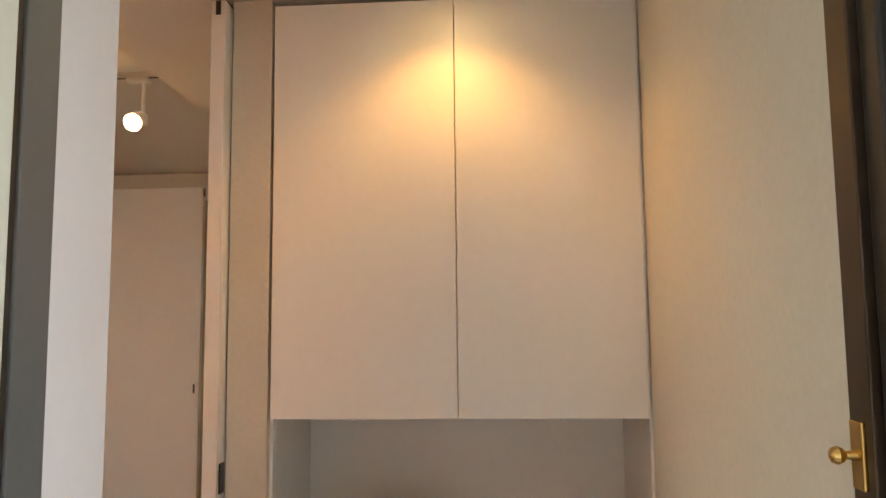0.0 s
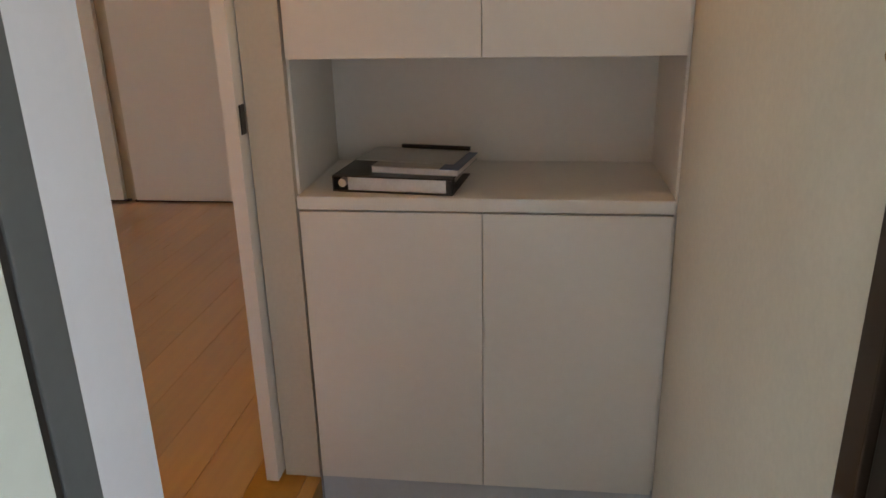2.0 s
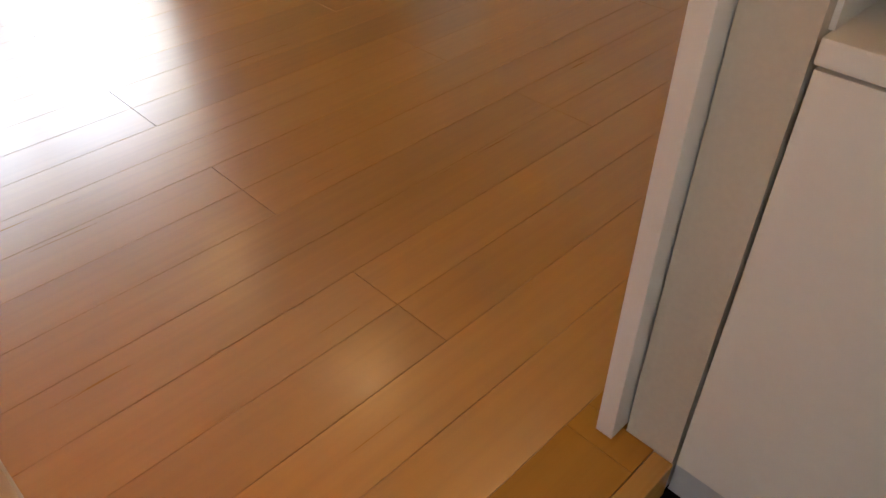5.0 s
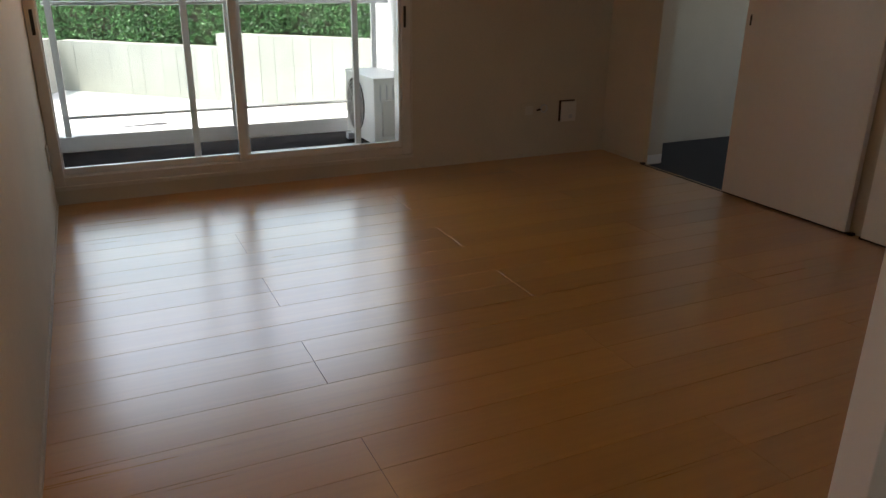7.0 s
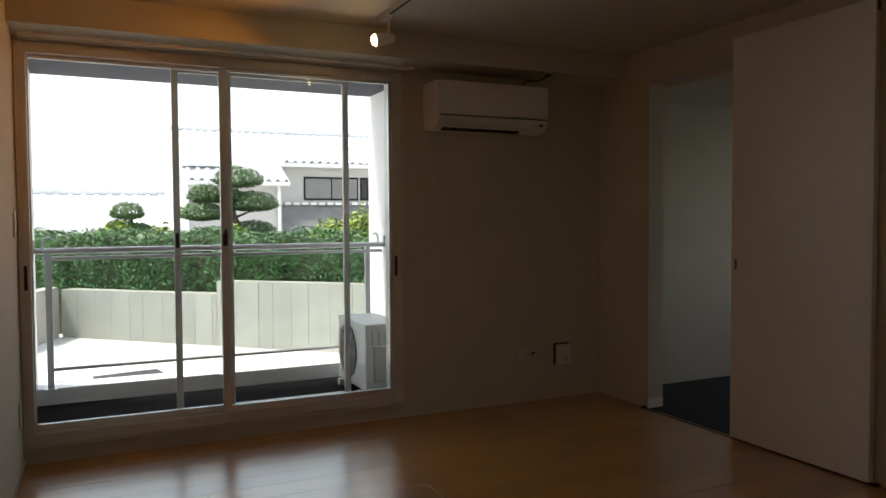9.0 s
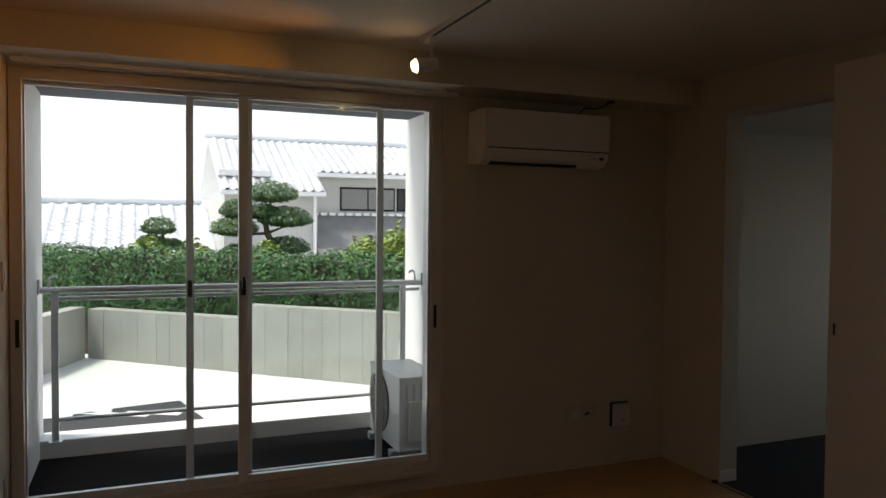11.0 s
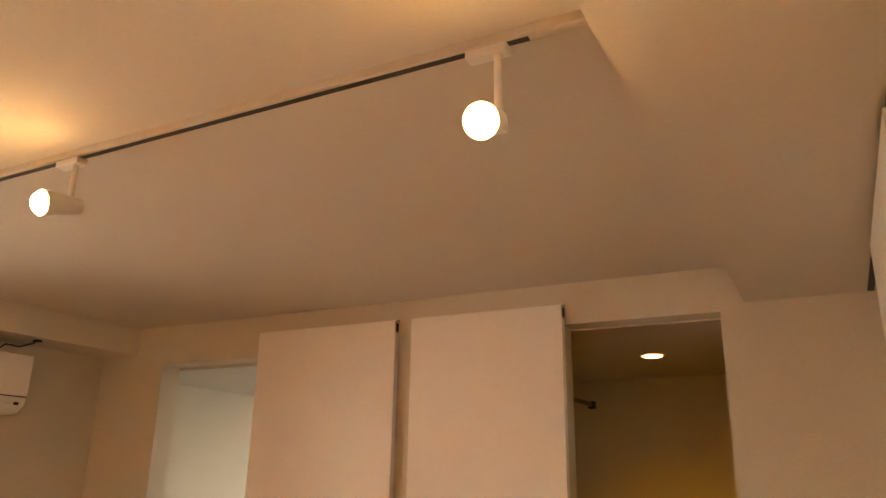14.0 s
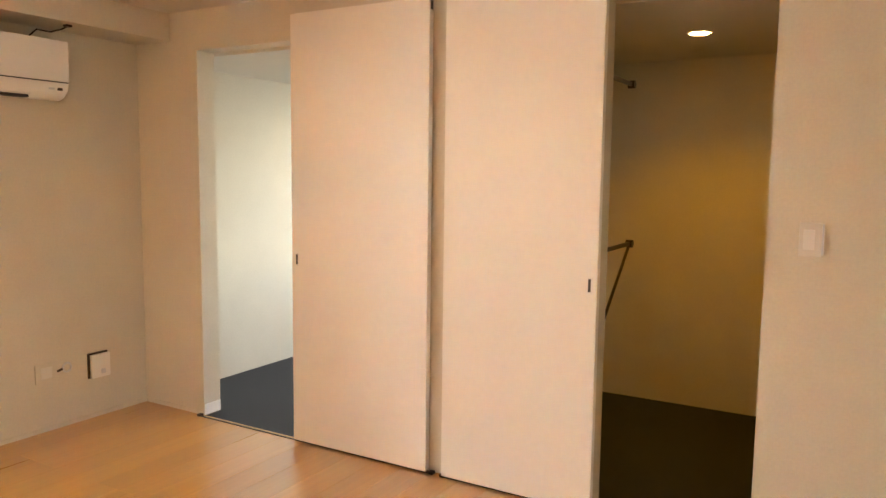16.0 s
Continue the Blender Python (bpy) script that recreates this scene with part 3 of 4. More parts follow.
def spot_head(x, z, way):
    s = thing("spotlight", (x, TRACK_Y, CEIL - 0.016), "white lit spotlight hanging from the ceiling track", "spotlight", "track spotlights")
    part("adapter", box(B(), x - 0.062, TRACK_Y - 0.016, CEIL - 0.036, x + 0.022, TRACK_Y + 0.016, CEIL - 0.0181, 0.004), M_PLASTIC, s)
    part("arm", cyl(B(), (x, TRACK_Y, CEIL - 0.034), (x, TRACK_Y, z + 0.02), 0.0075, seg=14), M_PLASTIC, s, smooth=True)
    aim = look((x, 0.788, z), (x + way[0], 0.788 + way[1], z + way[2])) @ Matrix.Rotation(math.pi, 4, "X")
    part("knuckle", cyl(B(), (x - 0.014, TRACK_Y, z + 0.022), (x + 0.014, TRACK_Y, z + 0.022), 0.012, seg=16), M_PLASTIC, s, smooth=True)
    sh = part("shade", lathe(B(), aim, ((0.013, -0.108), (0.022, -0.103), (0.025, -0.080), (0.028, -0.050), (0.032, -0.018), (0.033, -0.004), (0.030, -0.004))), M_PLASTIC, s, smooth=True)
    part("bulb", lathe(B(), aim, ((0.0270, -0.003), (0.026, 0.004), (0.022, 0.009), (0.014, 0.012), (0.005, 0.013))), M_BULB, sh, "glowing warm bulb face", True)


for (hx, hz), aim in zip(HEADS, AIMS):
    spot_head(hx, hz, aim)

# ---- smoke alarm ----
sm = thing("smoke_alarm", (-1.976, 0.363, CEIL), "round white smoke alarm on the ceiling", "smoke alarm")
flip = Matrix.Translation((-1.976, 0.363, CEIL)) @ Matrix.Rotation(math.pi, 4, "X")
part("base", lathe(B(), flip, ((0.050, 0.0), (0.051, 0.012), (0.046, 0.016))), M_PLASTIC, sm, smooth=True)
part("cap", lathe(B(), flip, ((0.034, 0.0165), (0.040, 0.024), (0.038, 0.032), (0.028, 0.039), (0.012, 0.042))), M_PLASTIC, sm, smooth=True)
for k in range(5):
    a = radians(-110 + k * 32)
    p = flip @ Vector((0.0405 * math.cos(a), 0.0405 * math.sin(a), 0.026))
    part("vent", box(B(), -0.006, -0.002, -0.005, 0.006, 0.002, 0.005, 0.0, Matrix.Translation(p) @ Matrix.Rotation(-a + math.pi / 2, 4, "Z")), M_SHADOW_SLOT, sm)

# ---- air conditioner ----
ac = thing("air_conditioner", (XW, 1.70, 1.72), "white wall-mounted air conditioner beside the window", "air conditioner")
AY0, AY1, AZ0, AZ1 = 1.318, 2.070, 1.722, 2.012


def ac_profile(y0, y1, prof):
    bm = B()
    a = [bm.verts.new((x, y0, z)) for x, z in prof]
    b = [bm.verts.new((x, y1, z)) for x, z in prof]
    n = len(prof)
    for k in range(n):
        bm.faces.new((a[k], a[(k + 1) % n], b[(k + 1) % n], b[k]))
    bm.faces.new(a)
    bm.faces.new(b[::-1])
    return bm


case = [(XW, AZ0 + 0.01), (XW, AZ1 - 0.004), (XW + 0.19, AZ1 - 0.004), (XW + 0.212, AZ1 - 0.012), (XW + 0.216, AZ1 - 0.03), (XW + 0.212, AZ0 + 0.085), (XW + 0.200, AZ0 + 0.045), (XW + 0.165, AZ0 + 0.012), (XW + 0.12, AZ0)]
part("case", ac_profile(AY0, AY1, case), M_PLASTIC, ac, smooth=True)
part("front_panel", box(B(), XW + 0.2165, AY0 + 0.012, AZ0 + 0.088, XW + 0.222, AY1 - 0.004, AZ1 - 0.006, 0.002), M_PLASTIC, ac)
part("panel_gap", box(B(), XW + 0.2125, AY0 + 0.012, AZ0 + 0.0815, XW + 0.2185, AY1 - 0.006, AZ0 + 0.0865), M_SHADOW_SLOT, ac)
part("louvre_slot", box(B(), XW + 0.13, AY0 + 0.05, AZ0 + 0.001, XW + 0.183, AY1 - 0.19, AZ0 + 0.018, 0.001), M_SHADOW_SLOT, ac, "dark air outlet slot")
part("louvre", box(B(), XW + 0.150, AY0 + 0.05, AZ0 + 0.014, XW + 0.196, AY1 - 0.19, AZ0 + 0.0195, 0.001, Matrix.Identity(4)), M_PLASTIC, ac)
part("display", box(B(), XW + 0.196, AY1 - 0.055, AZ0 + 0.044, XW + 0.2055, AY1 - 0.030, AZ0 + 0.058, 0.001), M_BROWN, ac, "small dark indicator window")
part("display", box(B(), XW + 0.196, AY1 - 0.10, AZ0 + 0.046, XW + 0.2045, AY1 - 0.070, AZ0 + 0.056, 0.001), M_KICK, ac)
part("intake", box(B(), XW + 0.03, AY0 + 0.03, AZ1 - 0.004, XW + 0.18, AY1 - 0.03, AZ1 - 0.001), M_SHADOW_SLOT, ac)
cb = thing("power_cable", (XW + 0.08, 2.03, 2.09), "thin brown cable running up to the beam", "cable")
pts = [(XW + 0.05, 1.95, 2.012), (XW + 0.09, 1.99, 2.066), (XW + 0.14, 2.03, 2.055), (XW + 0.19, 2.06, 2.07), (XW + 0.21, 2.075, 2.085)]
part("wire", tube(B(), pts, 0.004), M_BROWN, cb)
part("clip", box(B(), XW + 0.195, 2.06, 2.080, XW + 0.228, 2.09, 2.0915, 0.003), M_BROWN, cb)

# ---- sockets and switches ----
so = thing("wall_socket", (XW, 2.31, 0.29), "cream wall socket box with a dark shadow edge", "wall socket", "wall fittings")
# Offset dark plate paints the shadow edge left of and above the cover.
part("shadow_plate", box(B(), XW, 2.252, 0.226, XW + 0.010, 2.372, 0.367, 0.001), M_BROWN, so, "dark plate drawn as the cover's shadow edge")
part("cover", box(B(), XW + 0.0105, 2.262, 0.226, XW + 0.028, 2.376, 0.358, 0.003), M_PLASTIC, so)
part("socket_hole", box(B(), XW + 0.028, 2.318, 0.246, XW + 0.0295, 2.345, 0.272, 0.002), M_KICK, so)
rg = thing("aerial_lead", (XW, 2.11, 0.32), "coiled pale aerial lead on the wall plate", "cable")
bm = B()
ring = [(XW + 0.012, 2.126 + 0.024 * math.cos(a), 0.322 + 0.024 * math.sin(a)) for a in [k * math.tau / 20 for k in range(21)]]
part("coil", tube(bm, ring, 0.0055, 8), M_KICK, rg)
part("plug", cyl(B(), (XW + 0.012, 2.10, 0.318), (XW + 0.012, 2.072, 0.312), 0.006), M_BROWN, rg)
pl = thing("wall_plate", (XW, 2.0, 0.31), "flush cream wall plate", "wall plate", "wall fittings")
part("plate", box(B(), XW, 1.955, 0.265, XW + 0.006, 2.075, 0.365, 0.002), M_WALL, pl)
part("insert", box(B(), XW + 0.006, 1.985, 0.285, XW + 0.0075, 2.045, 0.345, 0.0005), M_CASE, pl)
sw = thing("light_switch", (-0.47, YN, 1.17), "cream wall switch plate with a rocker", "light switch", "wall fittings")
part("plate", box(B(), -0.512, YN - 0.007, 1.112, -0.440, YN, 1.232, 0.003), M_CASE, sw)
part("rocker", box(B(), -0.498, YN - 0.010, 1.137, -0.462, YN - 0.0072, 1.207, 0.001), M_PLASTIC, sw)
part("side_slot", box(B(), -0.4395, YN - 0.012, 1.120, -0.4335, YN, 1.228, 0.001), M_KICK, sw)
for z in (1.18, 0.286):
    s2 = thing("wall_plate", (-3.85, YS, z), "small cream plate on the side wall", "wall plate", "wall fittings")
    part("plate", box(B(), -3.885, YS, z - 0.06, -3.815, YS + 0.008, z + 0.06, 0.003), M_CASE, s2)
    part("insert", box(B(), -3.867, YS + 0.008, z - 0.03, -3.833, YS + 0.011, z + 0.03, 0.001), M_PLASTIC, s2)

# ---- balcony window ----
wi = tagged(thing("window_1", (XW, 0.16, WZ0), "two-pane aluminium sliding balcony window, closed", "window"), kind="structure")
bm = B()
box(bm, XW - 0.12, WY0 + 0.002, WZ0, XW + 0.006, WY0 + 0.052, WZ1, 0.002)
box(bm, XW - 0.12, WY1 - 0.056, WZ0, XW + 0.006, WY1, WZ1, 0.002)
box(bm, XW - 0.12, WY0 + 0.052, WZ0, XW + 0.006, WY1 - 0.056, WZ0 + 0.045, 0.002)
box(bm, XW - 0.12, WY0 + 0.052, WZ1 - 0.055, XW + 0.006, WY1 - 0.056, WZ1, 0.002)
part("window_frame", bm, M_BRONZE, wi, "brushed metal window frame")
for y0, y1, xs in ((-0.795, 0.190, -4.055), (0.122, 1.108, -4.022)):
    s = part("sash", B(), M_ALU, wi)
    bm = B()
    box(bm, xs - 0.014, y0, 0.146, xs + 0.014, y0 + (0.018 if y0 < 0 else 0.042), 2.014, 0.002)
    box(bm, xs - 0.014, y1 - (0.042 if y0 < 0 else 0.014), 0.146, xs + 0.014, y1, 2.014, 0.002)
    box(bm, xs - 0.0135, y0 + 0.01, 0.146, xs + 0.0135, y1 - 0.01, 0.182, 0.001)
    box(bm, xs - 0.0135, y0 + 0.01, 1.998, xs + 0.0135, y1 - 0.01, 2.014, 0.001)
    part("sash_frame", bm, M_ALU, s)
    gp = part("pane", box(B(), xs - 0.003, y0 + 0.012, 0.15, xs + 0.003, y1 - 0.012, 2.01), M_GLASS, s)
    gp.visible_shadow = False
cr = part("crescent_lock", box(B(), -4.008, 0.129, 1.06, -3.985, 0.153, 1.13, 0.005), M_DARK, wi, "black crescent lock")
part("lever", box(B(), -3.985, 0.135, 1.095, -3.972, 0.147, 1.15, 0.003), M_DARK, cr)
for y in (WY0 + 0.030, WY1 - 0.035):
    part("pull", box(B(), XW + 0.006, y - 0.008, 0.86, XW + 0.009, y + 0.008, 0.98, 0.001), M_DARK, wi, "dark recessed sash pull")
sc = thing("insect_screen", (-4.10, 0.37, 0.15), "sliding insect screen frame outside the window", "insect screen")
for y in (-0.112, 0.838):
    part("stile", box(B(), -4.112, y, 0.146, -4.088, y + 0.034, 2.014, 0.002), M_BRONZE, sc)
for z in (0.146, 1.99):
    part("rail", box(B(), -4.110, -0.078, z, -4.090, 0.838, z + 0.026, 0.001), M_BRONZE, sc)
for z in (1.05,):
    part("handle", box(B(), -4.087, -0.105, z, -4.080, -0.085, z + 0.08, 0.002), M_DARK, sc)
bm = box(B(), XW, WY0 + 0.002, 0.078, XW + 0.020, WY1 + 0.012, 0.100, 0.003)
solid("window_sill", bm, M_CASE, "white ledge under the balcony window", "window sill")
bm = B()
box(bm, XW, WY1 + 0.0005, 0.1005, XW + 0.008, WY1 + 0.012, 2.082)
box(bm, XW, WY0 + 0.002, WZ1 + 0.001, XW + 0.008, WY1 + 0.0004, 2.082)
solid("window_trim", bm, M_CASE, "thin white casing around the balcony window", "trim")
cu = thing("curtain_rail", (-3.9, 0.2, 2.08), "double white curtain rail under the beam", "curtain rail")
for x in (-3.93, -3.87):
    part("rail", box(B(), x - 0.006, YS + 0.03, 2.068, x + 0.006, 1.20, 2.082, 0.001), M_PLASTIC, cu)
for y in (-0.75, 0.2, 1.12):
    part("bracket", box(B(), XW + 0.009, y - 0.010, 2.0825, -3.86, y + 0.010, 2.0915, 0.001), M_ALU, cu)

# ---- balcony ----
BX = -5.12
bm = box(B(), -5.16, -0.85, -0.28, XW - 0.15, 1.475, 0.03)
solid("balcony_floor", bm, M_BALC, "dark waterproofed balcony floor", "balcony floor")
bm = box(B(), -5.36, -0.85, -0.32, -5.16, 1.475, 0.135, 0.006)
solid("balcony_kerb", bm, M_WHITE_PAINT, "pale concrete balcony kerb", "kerb")
solid("wall_balcony_south", box(B(), -5.34, -0.98, -0.32, XW - 0.15, -0.85, 2.158), M_WHITE_PAINT, "white rendered side wall of the balcony", "wall")
solid("wall_balcony_north", box(B(), -5.44, 1.475, -0.32, XW - 0.15, 1.62, 2.158), M_WHITE_PAINT, "white rendered side wall of the balcony", "wall")
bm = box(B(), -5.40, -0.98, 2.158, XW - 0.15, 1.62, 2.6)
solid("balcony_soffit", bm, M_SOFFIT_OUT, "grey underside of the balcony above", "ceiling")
ra = thing("balcony_railing", (BX, 0.3, 0.135), "steel balcony railing with glass panels", "railing")
part("top_rail", tube(B(), [(BX, -0.848, 1.012), (BX, 1.473, 1.012)], 0.019, 14), M_ALU, ra, smooth=True)
part("lower_top_rail", tube(B(), [(BX, -0.80, 0.965), (BX, 1.46, 0.965)], 0.012, 12), M_ALU, ra, smooth=True)
part("bottom_rail", tube(B(), [(BX, -0.76, 0.262), (BX, 1.36, 0.262)], 0.011, 12), M_ALU, ra, smooth=True)
for y in (-0.765, 0.30, 1.345):
    p = part("post", box(B(), BX - 0.012, y - 0.019, 0.135, BX + 0.012, y + 0.019, 1.0, 0.003), M_ALU, ra)
    part("foot_plate", box(B(), BX - 0.035, y - 0.035, 0.1352, BX + 0.035, y + 0.035, 0.143, 0.002), M_ALU, p)
for y0, y1 in ((-0.74, 0.275), (0.322, 1.32)):
    gp = part("glass_panel", box(B(), BX - 0.004, y0, 0.275, BX + 0.004, y1, 0.95), M_GLASS_RAIL, ra, "faintly green clear glass")
    gp.visible_shadow = False
for y, s in ((-0.85, 1), (1.475, -1)):
    part("wall_bracket", box(B(), BX - 0.03, min(y, y + s * 0.012), 0.99, BX + 0.03, max(y, y + s * 0.012), 1.075, 0.004), M_ALU, ra)
    part("hook", tube(B(), [(BX + 0.05, y + s * 0.06, 1.03), (BX + 0.05, y + s * 0.065, 1.085), (BX + 0.05, y + s * 0.085, 1.10), (BX + 0.05, y + s * 0.105, 1.085)], 0.007), M_ALU, ra, "steel laundry pole hook")

ou = thing("outdoor_unit", (-4.69, 1.25, 0.03), "white outdoor air conditioner unit on the balcony", "air conditioner")
UX0, UX1, UY0, UY1, UZ0, UZ1 = -4.98, -4.40, 1.075, 1.345, 0.075, 0.500
part("case", box(B(), UX0, UY0, UZ0, UX1, UY1, UZ1, 0.010), M_UNIT, ou)
part("lid", box(B(), UX0 - 0.004, UY0 - 0.004, UZ1 - 0.004, UX1 + 0.004, UY1 + 0.004, UZ1 + 0.016, 0.006), M_UNIT, ou)
fanc = (-4.77, 0.30)
fm = look((fanc[0], UY0 - 0.0005, fanc[1]), (fanc[0], UY0 - 1, fanc[1])) @ Matrix.Rotation(math.pi, 4, "X")
part("fan_opening", lathe(B(), fm, ((0.185, 0.0), (0.185, 0.002), (0.18, 0.003))), M_SHADOW_SLOT, ou, "dark fan opening")
gr = B()
for k in range(7):
    r = 0.03 + k * 0.025
    ringp = [(fanc[0] + r * math.cos(a), UY0 - 0.012, fanc[1] + r * math.sin(a)) for a in [j * math.tau / 24 for j in range(25)]]
    tube(gr, ringp, 0.0025, 5)
for k in range(8):
    a = k * math.tau / 8
    cyl(gr, (fanc[0] + 0.02 * math.cos(a), UY0 - 0.012, fanc[1] + 0.02 * math.sin(a)), (fanc[0] + 0.188 * math.cos(a), UY0 - 0.012, fanc[1] + 0.188 * math.sin(a)), 0.003, seg=5)
part("fan_grille", gr, M_PLASTIC, ou)
part("valve_cover", box(B(), UX1, UY0 + 0.05, UZ0 + 0.06, UX1 + 0.030, UY1 - 0.05, UZ0 + 0.30, 0.008), M_PLASTIC, ou)
for k in range(5):
    part("side_slot", box(B(), UX1 + 0.0005, UY0 + 0.04 + k * 0.045, UZ1 - 0.13, UX1 + 0.003, UY0 + 0.05 + k * 0.045, UZ1 - 0.03), M_KICK, ou)
for x in (UX0 + 0.08, UX1 - 0.08):
    part("foot", box(B(), x - 0.03, UY0 - 0.03, 0.03, x + 0.03, UY1 + 0.03, 0.074, 0.003), M_KICK, ou)

# ---- outside: ground, wall, hedge ----
GZ = -0.30
bm = box(B(), -400, -400, GZ - 0.4, -5.37, 400, GZ)
solid("ground", bm, M_PAVE, "pale bare concrete yard in bright daylight", "ground")
bm = box(B(), -7.72, -1.9, GZ + 0.001, -6.80, 0.10, GZ + 0.012, 0.003, Matrix.Translation((-7.5, -0.4, 0)) @ Matrix.Rotation(radians(12), 4, "Z") @ Matrix.Translation((7.5, 0.4, 0)))
solid("parking_patch", bm, M_ASPH, "dark asphalt patch in the yard", "pavement")
for k, (x, y, l, a) in enumerate(((-7.62, -0.75, 0.42, 85), (-7.45, -0.50, 0.6, 60), (-7.38, -0.20, 0.5, 62), (-7.55, -1.05, 0.40, 88))):
    m = Matrix.Translation((x, y, GZ + 0.0122)) @ Matrix.Rotation(radians(a), 4, "Z")
    solid("road_marking", box(B(), -l / 2, -0.045, 0, l / 2, 0.045, 0.005, 0.001, m), M_WHITE_PAINT, "white painted line on the asphalt", "road marking", kind="structure")

CW, CE = Vector((-10.62, -0.90, 0)), Vector((-6.0, 3.936, 0))
wd = (CE - CW).normalized()
wl = (CE - CW).length
wnorm = Vector((-wd.y, wd.x, 0))       # away from the yard
wm = Matrix.Translation((CW.x, CW.y, 0)) @ Matrix.Rotation(math.atan2(wd.y, wd.x), 4, "Z")
STEP_AT = 2.36
cwall = thing("concrete_wall", (CW.x, CW.y, GZ), "board-marked grey concrete retaining wall with a stepped top", "wall")
cwall = tagged(cwall, kind="structure")
solid("planting_bed", box(B(), -3.4, 0.221, GZ, wl + 2, 6.5, 0.24, 0, wm), M_SOIL_AND_SHADE, "raised soil bed behind the concrete wall", "ground")
core = B()
box(core, 0.0, 0.035, GZ, STEP_AT, 0.22, 0.322, 0, wm)
box(core, STEP_AT, 0.035, GZ, wl, 0.22, 0.48, 0, wm)
box(core, -4.5, 0.035, GZ, 0.0, 0.22, 0.35, 0, Matrix.Translation((CW.x, CW.y, 0)) @ Matrix.Rotation(radians(160), 4, "Z"))
part("core", core, M_CONC, cwall)

def house_point(x, az, el):
    """A point at distance x west, by its bearing and height as seen from the room."""
    d = -0.27 - x
    return (x, -0.43 + d * math.tan(radians(az)), 1.30 + d / math.cos(radians(az)) * math.tan(radians(el)))


def tiled_slope(x0, z0, x1, z1, y0, y1, pitch=0.27, course=0.24):
    """Half-round tile columns in overlapping courses between eave (x0, z0) and ridge (x1, z1)."""
    verts, faces = [], []
    n = int(abs(y1 - y0) / pitch)
    length = math.hypot(x1 - x0, z1 - z0)
    rows = int(length / course)
    ux, uz = (x1 - x0) / length, (z1 - z0) / length
    nx, nz = (-uz, ux) if ux > 0 else (uz, -ux)
    prof = [(-0.5, 0.0), (-0.28, -0.012), (-0.06, 0.0), (0.04, 0.035), (0.18, 0.055), (0.34, 0.045), (0.5, 0.0)]
    for i in range(n):
        yc = y0 + (i + 0.5) * pitch
        for j in range(rows):
            s = len(verts)
            for e, lift in ((j * course, 0.012), ((j + 1) * course + 0.03, 0.0)):
                for u, h in prof:
                    hh = h + lift
                    verts.append((x0 + ux * e + nx * hh, yc + u * pitch, z0 + uz * e + nz * hh))
            k = len(prof)
            for q in range(k - 1):
                faces.append((s + q, s + q + 1, s + k + q + 1, s + k + q))
    return verts, faces


def pieces(name, vf, material, parent, label):
    me = bpy.data.meshes.new(name)
    me.from_pydata([tuple(Vector(v) - base_of(parent)) for v in vf[0]], [], vf[1])
    me.materials.append(material)
    ob = new(name, me)
    ob.parent = parent
    return tagged(ob, label, kind="stuff")


def house_window(parent, x, y0, y1, z0, z1, curtain=True):
    w = part("window", box(B(), x, y0, z0, x + 0.03, y1, z1, 0.004), M_WIN_DARK, parent, "dark framed sliding window")
    n = 2
    for k in range(n):
        a = y0 + 0.05 + k * (y1 - y0 - 0.05) / n
        b = y0 + (k + 1) * (y1 - y0 - 0.05) / n
        part("pane", box(B(), x + 0.031, a, z0 + 0.06, x + 0.036, b, z1 - 0.06), M_CURTAIN if curtain else M_BINDER, w)


# main house
hA = thing("house", (-24.0, 5.0, GZ), "grey stucco house with a silver-grey tiled roof", "house", "neighbouring houses")
bm = B()
box(bm, -27.0, 2.0, GZ, -22.4, 4.70, 2.30)
box(bm, -27.0, 4.70, GZ, -23.6, 12.0, 3.0)
part("wall", bm, M_STUCCO, hA)
rv = [(-21.95, 2.36), (-26.0, 4.25), (-30.0, 2.4)]
roof = B()
def slab(bm, pts, y0, y1, t=0.10):
    for (xa, za), (xb, zb) in zip(pts, pts[1:]):
        a = [bm.verts.new(v) for v in ((xa, y0, za), (xb, y0, zb), (xb, y1, zb), (xa, y1, za))]
        b = [bm.verts.new((v.co.x, v.co.y, v.co.z - t)) for v in a]
        bm.faces.new(a)
        bm.faces.new(b[::-1])
        for k in range(4):
            bm.faces.new((a[k], b[k], b[(k + 1) % 4], a[(k + 1) % 4]))
slab(roof, rv, 1.85, 4.85)
slab(roof, [(-23.15, 3.03), (-26.0, 4.25), (-30.0, 2.4)], 4.85, 13.0)
part("roof", roof, M_KAWARA, hA)
pieces("roof_tiles", tiled_slope(-21.95, 2.37, -26.0, 4.26, 1.85, 4.85), M_KAWARA, hA, "silver-grey pantiles")
pieces("roof_tiles", tiled_slope(-23.15, 3.04, -26.0, 4.26, 4.85, 13.0), M_KAWARA, hA, "silver-grey pantiles")
bm = B()
cyl(bm, (-26.0, 1.75, 4.33), (-26.0, 13.0, 4.33), 0.11, seg=12)
part("ridge", bm, M_KAWARA, hA, "rounded ridge tiles", True)
part("fascia", box(B(), -21.96, 1.85, 2.24, -21.90, 4.85, 2.35, 0.004), M_WHITE_PAINT, hA)
part("fascia", box(B(), -23.17, 4.86, 2.90, -23.12, 13.0, 3.02, 0.004), M_WHITE_PAINT, hA)
part("downpipe", cyl(B(), (-22.32, 4.60, GZ), (-22.32, 4.60, 2.24), 0.05, seg=12), M_WHITE_PAINT, hA, "white rainwater pipe", True)
part("dormer_band", box(B(), -23.2, 1.87, 2.82, -22.7, 3.35, 3.0, 0.01), M_WHITE_PAINT, hA)
